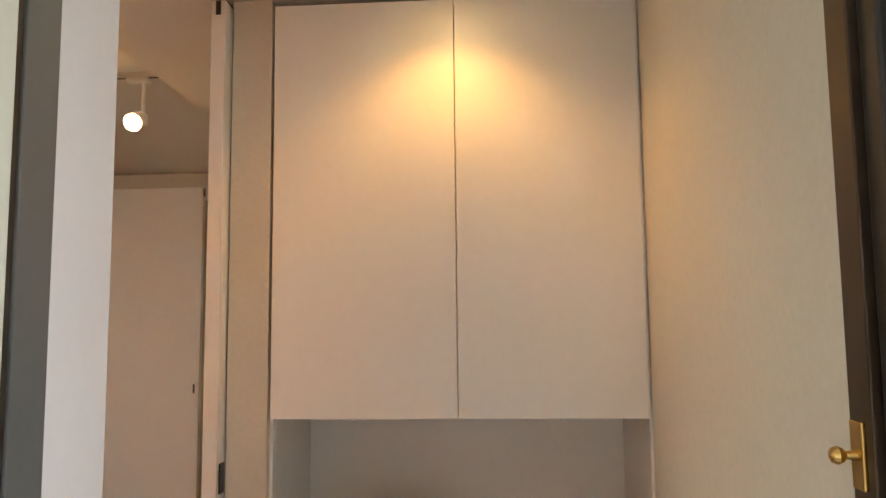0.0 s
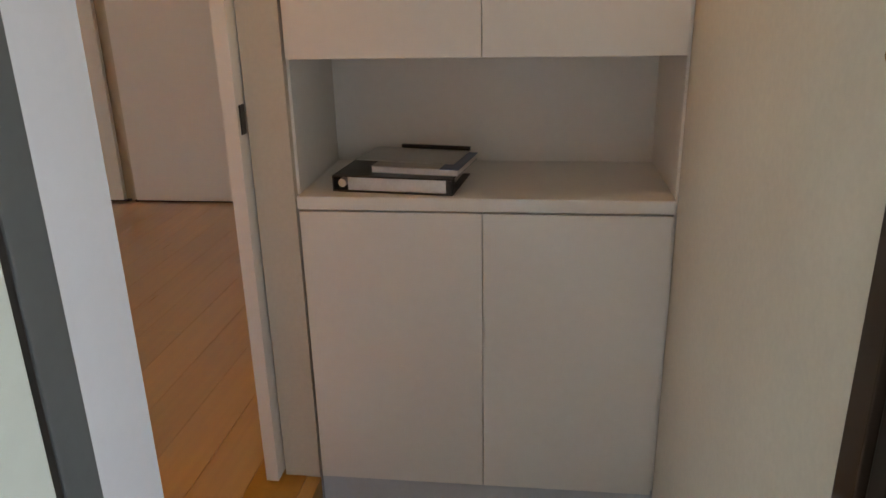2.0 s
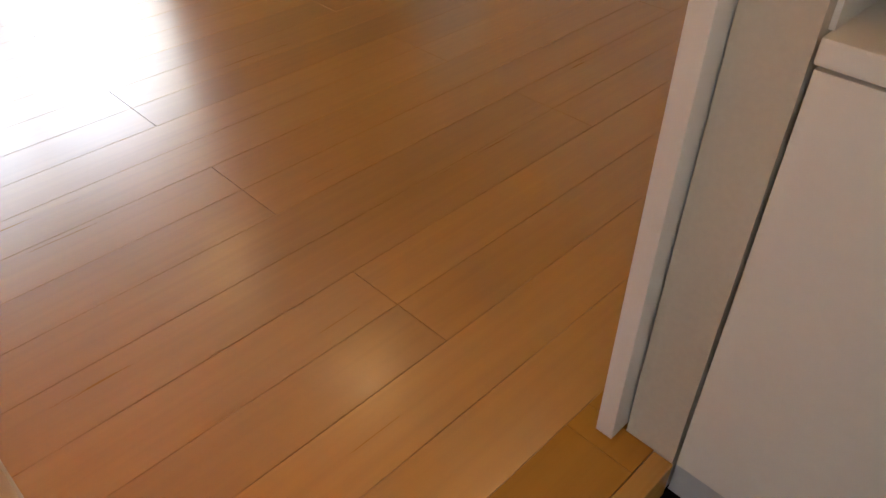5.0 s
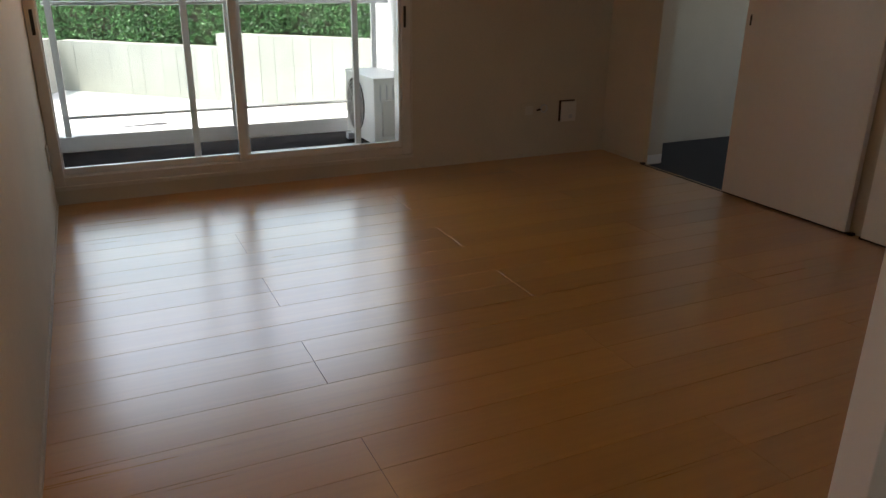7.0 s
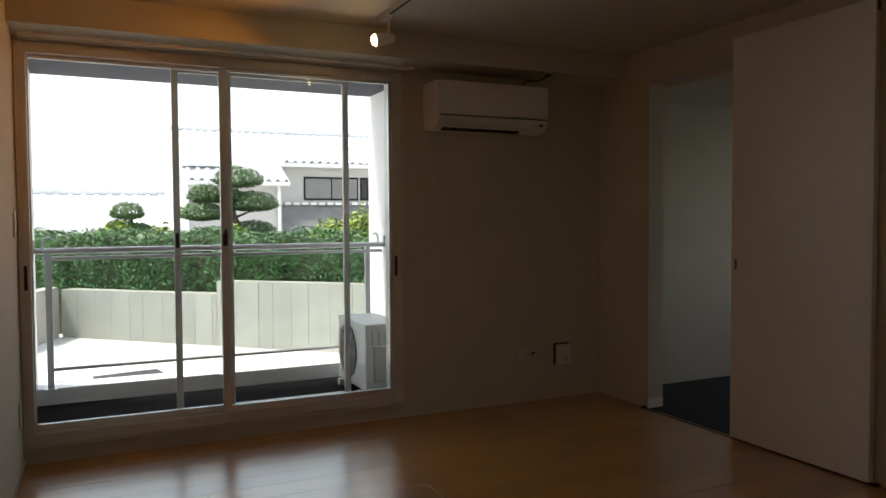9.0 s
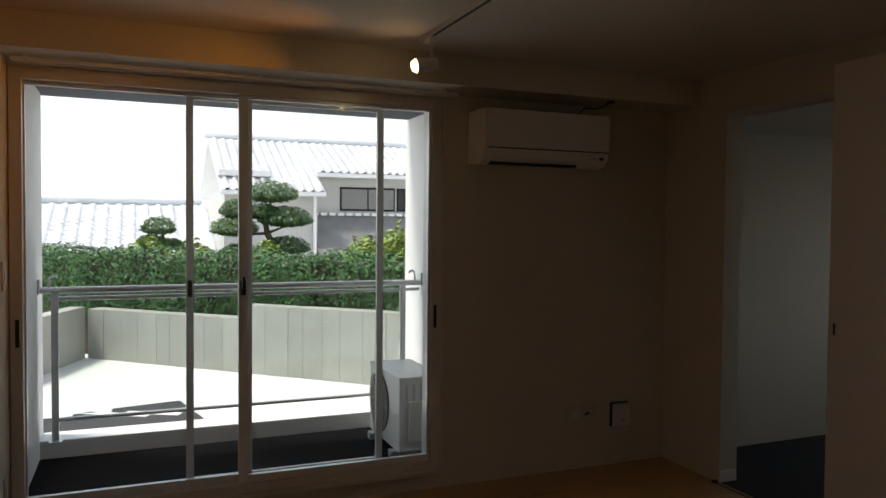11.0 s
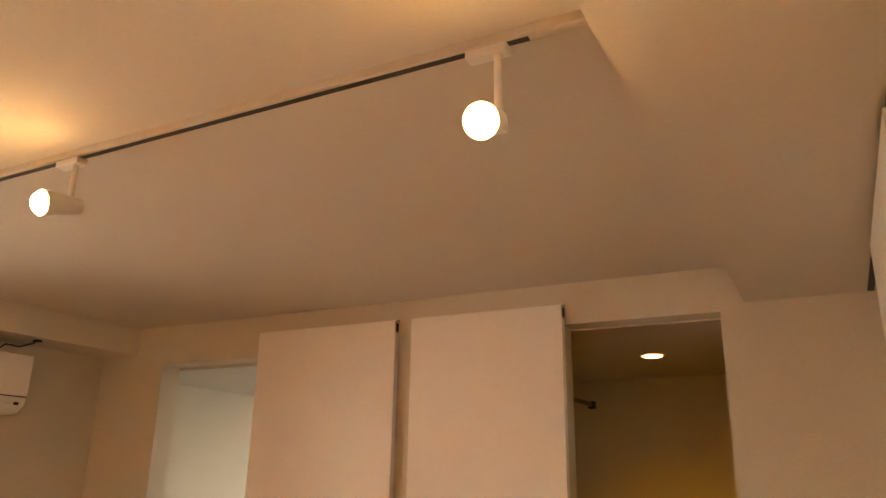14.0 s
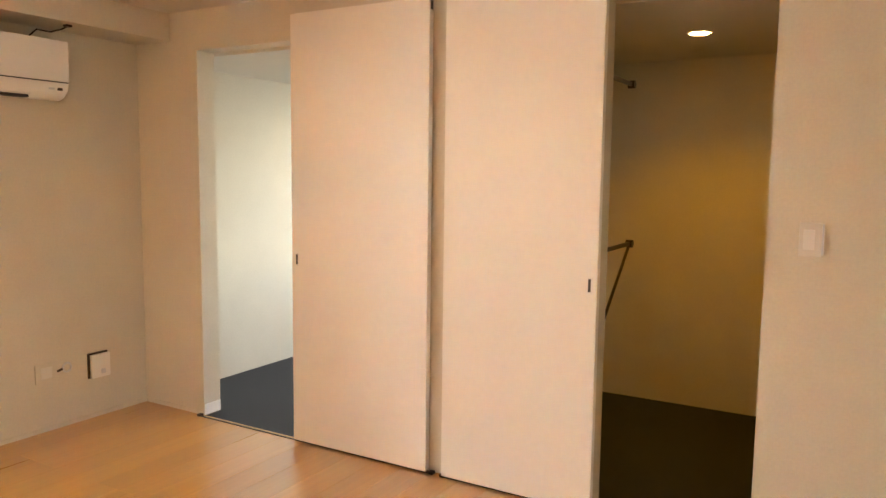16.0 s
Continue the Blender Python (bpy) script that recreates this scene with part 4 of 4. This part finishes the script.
house_window(hA, -23.6, 5.70, 7.55, 1.86, 2.62)
house_window(hA, -23.6, 7.62, 8.15, 1.86, 2.62, False)
lean = B()
slab(lean, [(-22.3, 0.75), (-23.58, 1.72)], 4.72, 12.0, 0.06)
part("lean_to_roof", lean, M_OLDROOF, hA, "weathered slate lean-to roof")
bm = B()
for k in range(26):
    box(bm, -23.57, 4.75 + k * 0.28, 1.70, -23.40, 4.75 + k * 0.28 + 0.20, 1.79, 0.01)
part("flashing", bm, M_WHITE_PAINT, hA)
part("lean_to_wall", box(B(), -23.5, 4.75, GZ, -22.5, 12.0, 0.85), M_STUCCO, hA)
# lower house
hB = thing("house", (-20.0, -4.0, GZ), "low house with a pale tiled roof", "house", "neighbouring houses")
roof = B()
slab(roof, [(-16.2, 0.35), (-20.0, 1.88), (-24.0, 0.35)], -14.0, 1.15)
part("roof", roof, M_KAWARA, hB)
pieces("roof_tiles", tiled_slope(-16.2, 0.36, -20.0, 1.89, -7.0, 1.15, 0.29, 0.26), M_KAWARA, hB, "silver-grey pantiles")
part("wall", box(B(), -23.5, -13.7, GZ, -16.6, 0.95, 0.40), M_STUCCO, hB)
bm = B()
cyl(bm, (-20.0, -14.0, 1.95), (-20.0, 1.2, 1.95), 0.10, seg=12)
part("ridge", bm, M_KAWARA, hB, "rounded ridge tiles", True)
pieces("barge_tiles", tiled_slope(-16.15, 0.40, -20.0, 1.93, 1.0, 1.3, 0.3, 0.26), M_KAWARA, hB, "edge tiles")


# ---- planting ----
rng = random.Random(7)


def leaf_cloud(spots, size, up=0.4):
    """Small bent leaves: each two triangles folded along the midrib."""
    verts, faces = [], []
    for p, n in spots:
        n = (Vector(n) + Vector((rng.uniform(-1, 1), rng.uniform(-1, 1), rng.uniform(-1, 1))) * 0.9 + Vector((0, 0, up))).normalized()
        t = n.cross(Vector((rng.uniform(-1, 1), rng.uniform(-1, 1), rng.uniform(-1, 1)))).normalized()
        b = n.cross(t)
        s = size * rng.uniform(0.6, 1.35)
        k = len(verts)
        p = Vector(p)
        verts += [p - t * s, p + b * s * 0.45 + n * s * 0.18, p + t * s, p - b * s * 0.45 + n * s * 0.18]
        faces += [(k, k + 1, k + 2), (k, k + 2, k + 3)]
    return [tuple(v) for v in verts], faces


def cloud(name, vf, material, parent=None, label="", category="", kind=""):
    me = bpy.data.meshes.new(name)
    off = base_of(parent) if parent else Vector((0, 0, 0))
    me.from_pydata([tuple(Vector(v) - off) for v in vf[0]], [], vf[1])
    me.materials.append(material)
    ob = new(name, me)
    if parent:
        ob.parent = parent
    return tagged(ob, label, category, "", kind)


# clipped hedge on the wall's upper bed
spots = []
HB, HT, HD = 0.24, 1.02, 0.75
for _ in range(34000):
    s = rng.uniform(-3.2, wl)
    zz = rng.uniform(HB, HT)
    wob = 0.05 * math.sin(s * 4.1) + 0.04 * math.sin(s * 9.7 + 1.3)
    if rng.random() < 0.72:
        q = Vector((s, 0.25 + rng.uniform(-0.05, 0.07) + 0.5 * max(0, zz - 0.85) ** 2 + wob * 0.5, zz + wob * 0.4))
        nn = -wnorm
    else:
        q = Vector((s, rng.uniform(0.25, 0.25 + HD), HT + rng.uniform(-0.05, 0.05) + wob * 0.7))
        nn = Vector((0, 0, 1))
    spots.append((wm @ q, nn))
cloud("hedge", leaf_cloud(spots, 0.027), M_HEDGE, None, "clipped dark green hedge along the concrete wall", "hedge", "stuff")
# Solid dark box: the shade between the leaves is put into its colour.
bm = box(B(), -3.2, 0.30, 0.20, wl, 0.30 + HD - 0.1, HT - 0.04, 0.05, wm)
solid("hedge_shade_core", bm, M_SOIL_AND_SHADE, "solid dark box painted as the hedge's shaded inside", "hedge", kind="stuff")


def shaped_tree(x, y, base, pads, label, leaf, material, trunk):
    t = thing("tree", (x, y, base), label, "tree", "garden trees")
    bm = B()
    for a, b in zip(trunk, trunk[1:]):
        cyl(bm, (x + a[0], y + a[1], base + a[2]), (x + b[0], y + b[1], base + b[2]), a[3], b[3], 8)
    for px, py, pz, rx, rz in pads:
        near = min(trunk, key=lambda v: (v[2] - (pz - rz)) ** 2 + 0.2 * (v[1] - py) ** 2)
        cyl(bm, (x + near[0], y + near[1], base + near[2]), (x + px, y + py, base + pz - rz * 0.4), near[3] * 0.55, near[3] * 0.2, 6)
    part("trunk", bm, M_BARK, t)
    for px, py, pz, rx, rz in pads:
        sp = []
        for _ in range(int(2200 * rx / 0.3)):
            v = Vector((rng.gauss(0, 1), rng.gauss(0, 1), rng.gauss(0, 1))).normalized()
            r = rng.uniform(0.72, 1.04) + 0.14 * noise.noise(v * 2.3 + Vector((px, py, pz)) * 3)
            if v.z < 0:
                v.z *= 0.45
            sp.append(((x + px + v.x * rx * r, y + py + v.y * rx * r, base + pz + v.z * rz * r), v))
        cloud("crown", leaf_cloud(sp, leaf, 0.7), material, t)
    return t


px, py, pz = house_point(-13.0, 10.2, -1.6)
shaped_tree(px, py, 0.55, ((0.0, -0.08, 1.34, 0.42, 0.26), (0.0, -0.62, 1.06, 0.31, 0.22), (0.05, 0.14, 0.92, 0.44, 0.24), (0.0, -0.70, 0.76, 0.38, 0.23), (0.1, -0.22, 1.04, 0.24, 0.16), (0.0, 0.16, 0.44, 0.40, 0.22), (0.0, -0.62, 0.36, 0.30, 0.18)),
            "cloud-pruned garden pine with layered foliage pads", 0.026, M_PINE, ((0, -0.05, -0.4, 0.08), (0, -0.10, 0.2, 0.07), (0.02, -0.02, 0.45, 0.06), (0, -0.16, 0.70, 0.05), (0, -0.20, 0.95, 0.04), (0, -0.10, 1.20, 0.025)))
px, py, pz = house_point(-12.6, 2.2, -0.8)
shaped_tree(px, py, 0.60, ((0.0, -0.06, 0.72, 0.26, 0.19), (0.0, -0.16, 0.50, 0.22, 0.14), (0.0, 0.10, 0.46, 0.20, 0.12)), "small cloud-pruned shrub with a domed top", 0.024, M_PINE, ((0, 0, -0.3, 0.05), (0.0, 0.02, 0.3, 0.04), (0, 0, 0.65, 0.02)))


def shrub(x, y, z, rx, rz, n, material, label, leaf=0.05):
    t = thing("shrub", (x, y, z), label, "shrub", "garden shrubs")
    bm = B()
    for k in range(6):
        a = k * 1.05
        cyl(bm, (x, y, z), (x + 0.5 * rx * math.cos(a), y + 0.5 * rx * math.sin(a), z + rz * 0.9), 0.018, 0.006, 6)
    part("stems", bm, M_BARK, t)
    sp = []
    for _ in range(n):
        v = Vector((rng.gauss(0, 1), rng.gauss(0, 1), abs(rng.gauss(0, 1)))).normalized()
        r = rng.uniform(0.55, 1.0) + 0.3 * noise.noise(v * 2.6 + Vector((x, y, z)))
        sp.append(((x + v.x * rx * r, y + v.y * rx * r, z + v.z * rz * r), v))
    cloud("foliage", leaf_cloud(sp, leaf, 0.6), material, t)
    return t


for az, el, x, rx, rz, mt, lb in ((19.9, -1.2, -11.6, 0.50, 0.42, M_LIME, "fresh yellow-green shrub behind the hedge"), (17.0, -1.2, -11.5, 0.45, 0.22, M_LIME, "low yellow-green shrub behind the hedge"), (18.4, -1.2, -12.4, 0.5, 0.30, M_PINE, "green shrub behind the hedge"), (9.4, -1.4, -12.3, 0.28, 0.16, M_LIME, "low yellow-green shrub below the pine"), (1.2, -1.1, -12.0, 0.40, 0.12, M_LIME, "low yellow-green shrub behind the hedge"), (22.5, -1.2, -11.2, 0.6, 0.5, M_LIME, "fresh yellow-green shrub behind the hedge"), (4.2, -1.2, -12.4, 0.4, 0.12, M_LIME, "low yellow-green shrub behind the hedge")):
    sx, sy, sz = house_point(x, az, el)
    shrub(sx, sy, 0.70, rx, rz + sz - 0.75, 1300, mt, lb)

# ---- floor boards ----
def board_mesh(name, lx, ly, t=0.012, chamfer=0.0007):
    bm = box(B(), 0, 0, -t, lx, ly, 0.0)
    top = [e for e in bm.edges if all(abs(v.co.z) < 1e-6 for v in e.verts)]
    bmesh.ops.bevel(bm, geom=top, offset=chamfer, segments=1, affect="EDGES")
    return bm


def lay(parent, name, x0, y0, x1, y1, z, material):
    bm = board_mesh(name, x1 - x0 - 0.0009, y1 - y0 - 0.0009)
    ob = new(name, mesh(name, bm, material))
    ob.parent = parent
    ob.matrix_basis = Matrix.Translation((x0 + 0.00045, y0 + 0.00045, z))
    return ob


BW, BL, BX0 = 0.1505, 1.818, -0.185


def joint_phase(k):
    """Boards are two strips wide; every other board is shifted by half its length."""
    return -0.076 if (k // 2) % 2 else -0.076 + BL / 2


for k in range(26):
    xb, xa = BX0 - k * BW, max(BX0 - (k + 1) * BW, XW)
    if xb - xa < 0.01:
        continue
    e = joint_phase(k)
    while e > YS + 0.12:
        e -= BL
    ends = [YS]
    while e + BL < YN - 0.1:
        e += BL
        if e > YS + 0.1:
            ends.append(e)
    ends.append(YN)
    for a, b in zip(ends, ends[1:]):
        lay(floor, "plank", xa, a, xb, b, 0.0, M_FLOOR)
lay(floor, "border_plank", BX0, YS, -0.0405, -0.068, 0.0, M_BORDER)
lay(floor, "border_plank", BX0, -0.068, -0.0405, 0.0, 0.0, M_BORDER)
lay(floor, "border_plank", BX0, 0.0, -0.101, YN, 0.0, M_BORDER)

# ---- concrete wall: board-marked panels ----
PW = 0.25
s = 0.0
while s < wl - 0.01:
    e = min(s + PW * rng.uniform(0.72, 1.25), wl)
    if s < STEP_AT < e:
        e = STEP_AT
    top = 0.322 if e <= STEP_AT + 1e-6 else 0.48
    rows = [GZ, top]
    for z0, z1 in zip(rows, rows[1:]):
        bm = box(B(), s + 0.002, 0.0 + rng.uniform(0, 0.004), z0 + 0.0006, e - 0.0015, 0.034, z1 - 0.0006, 0.001, wm)
        part("panel", bm, M_CONC, cwall)
    s = e
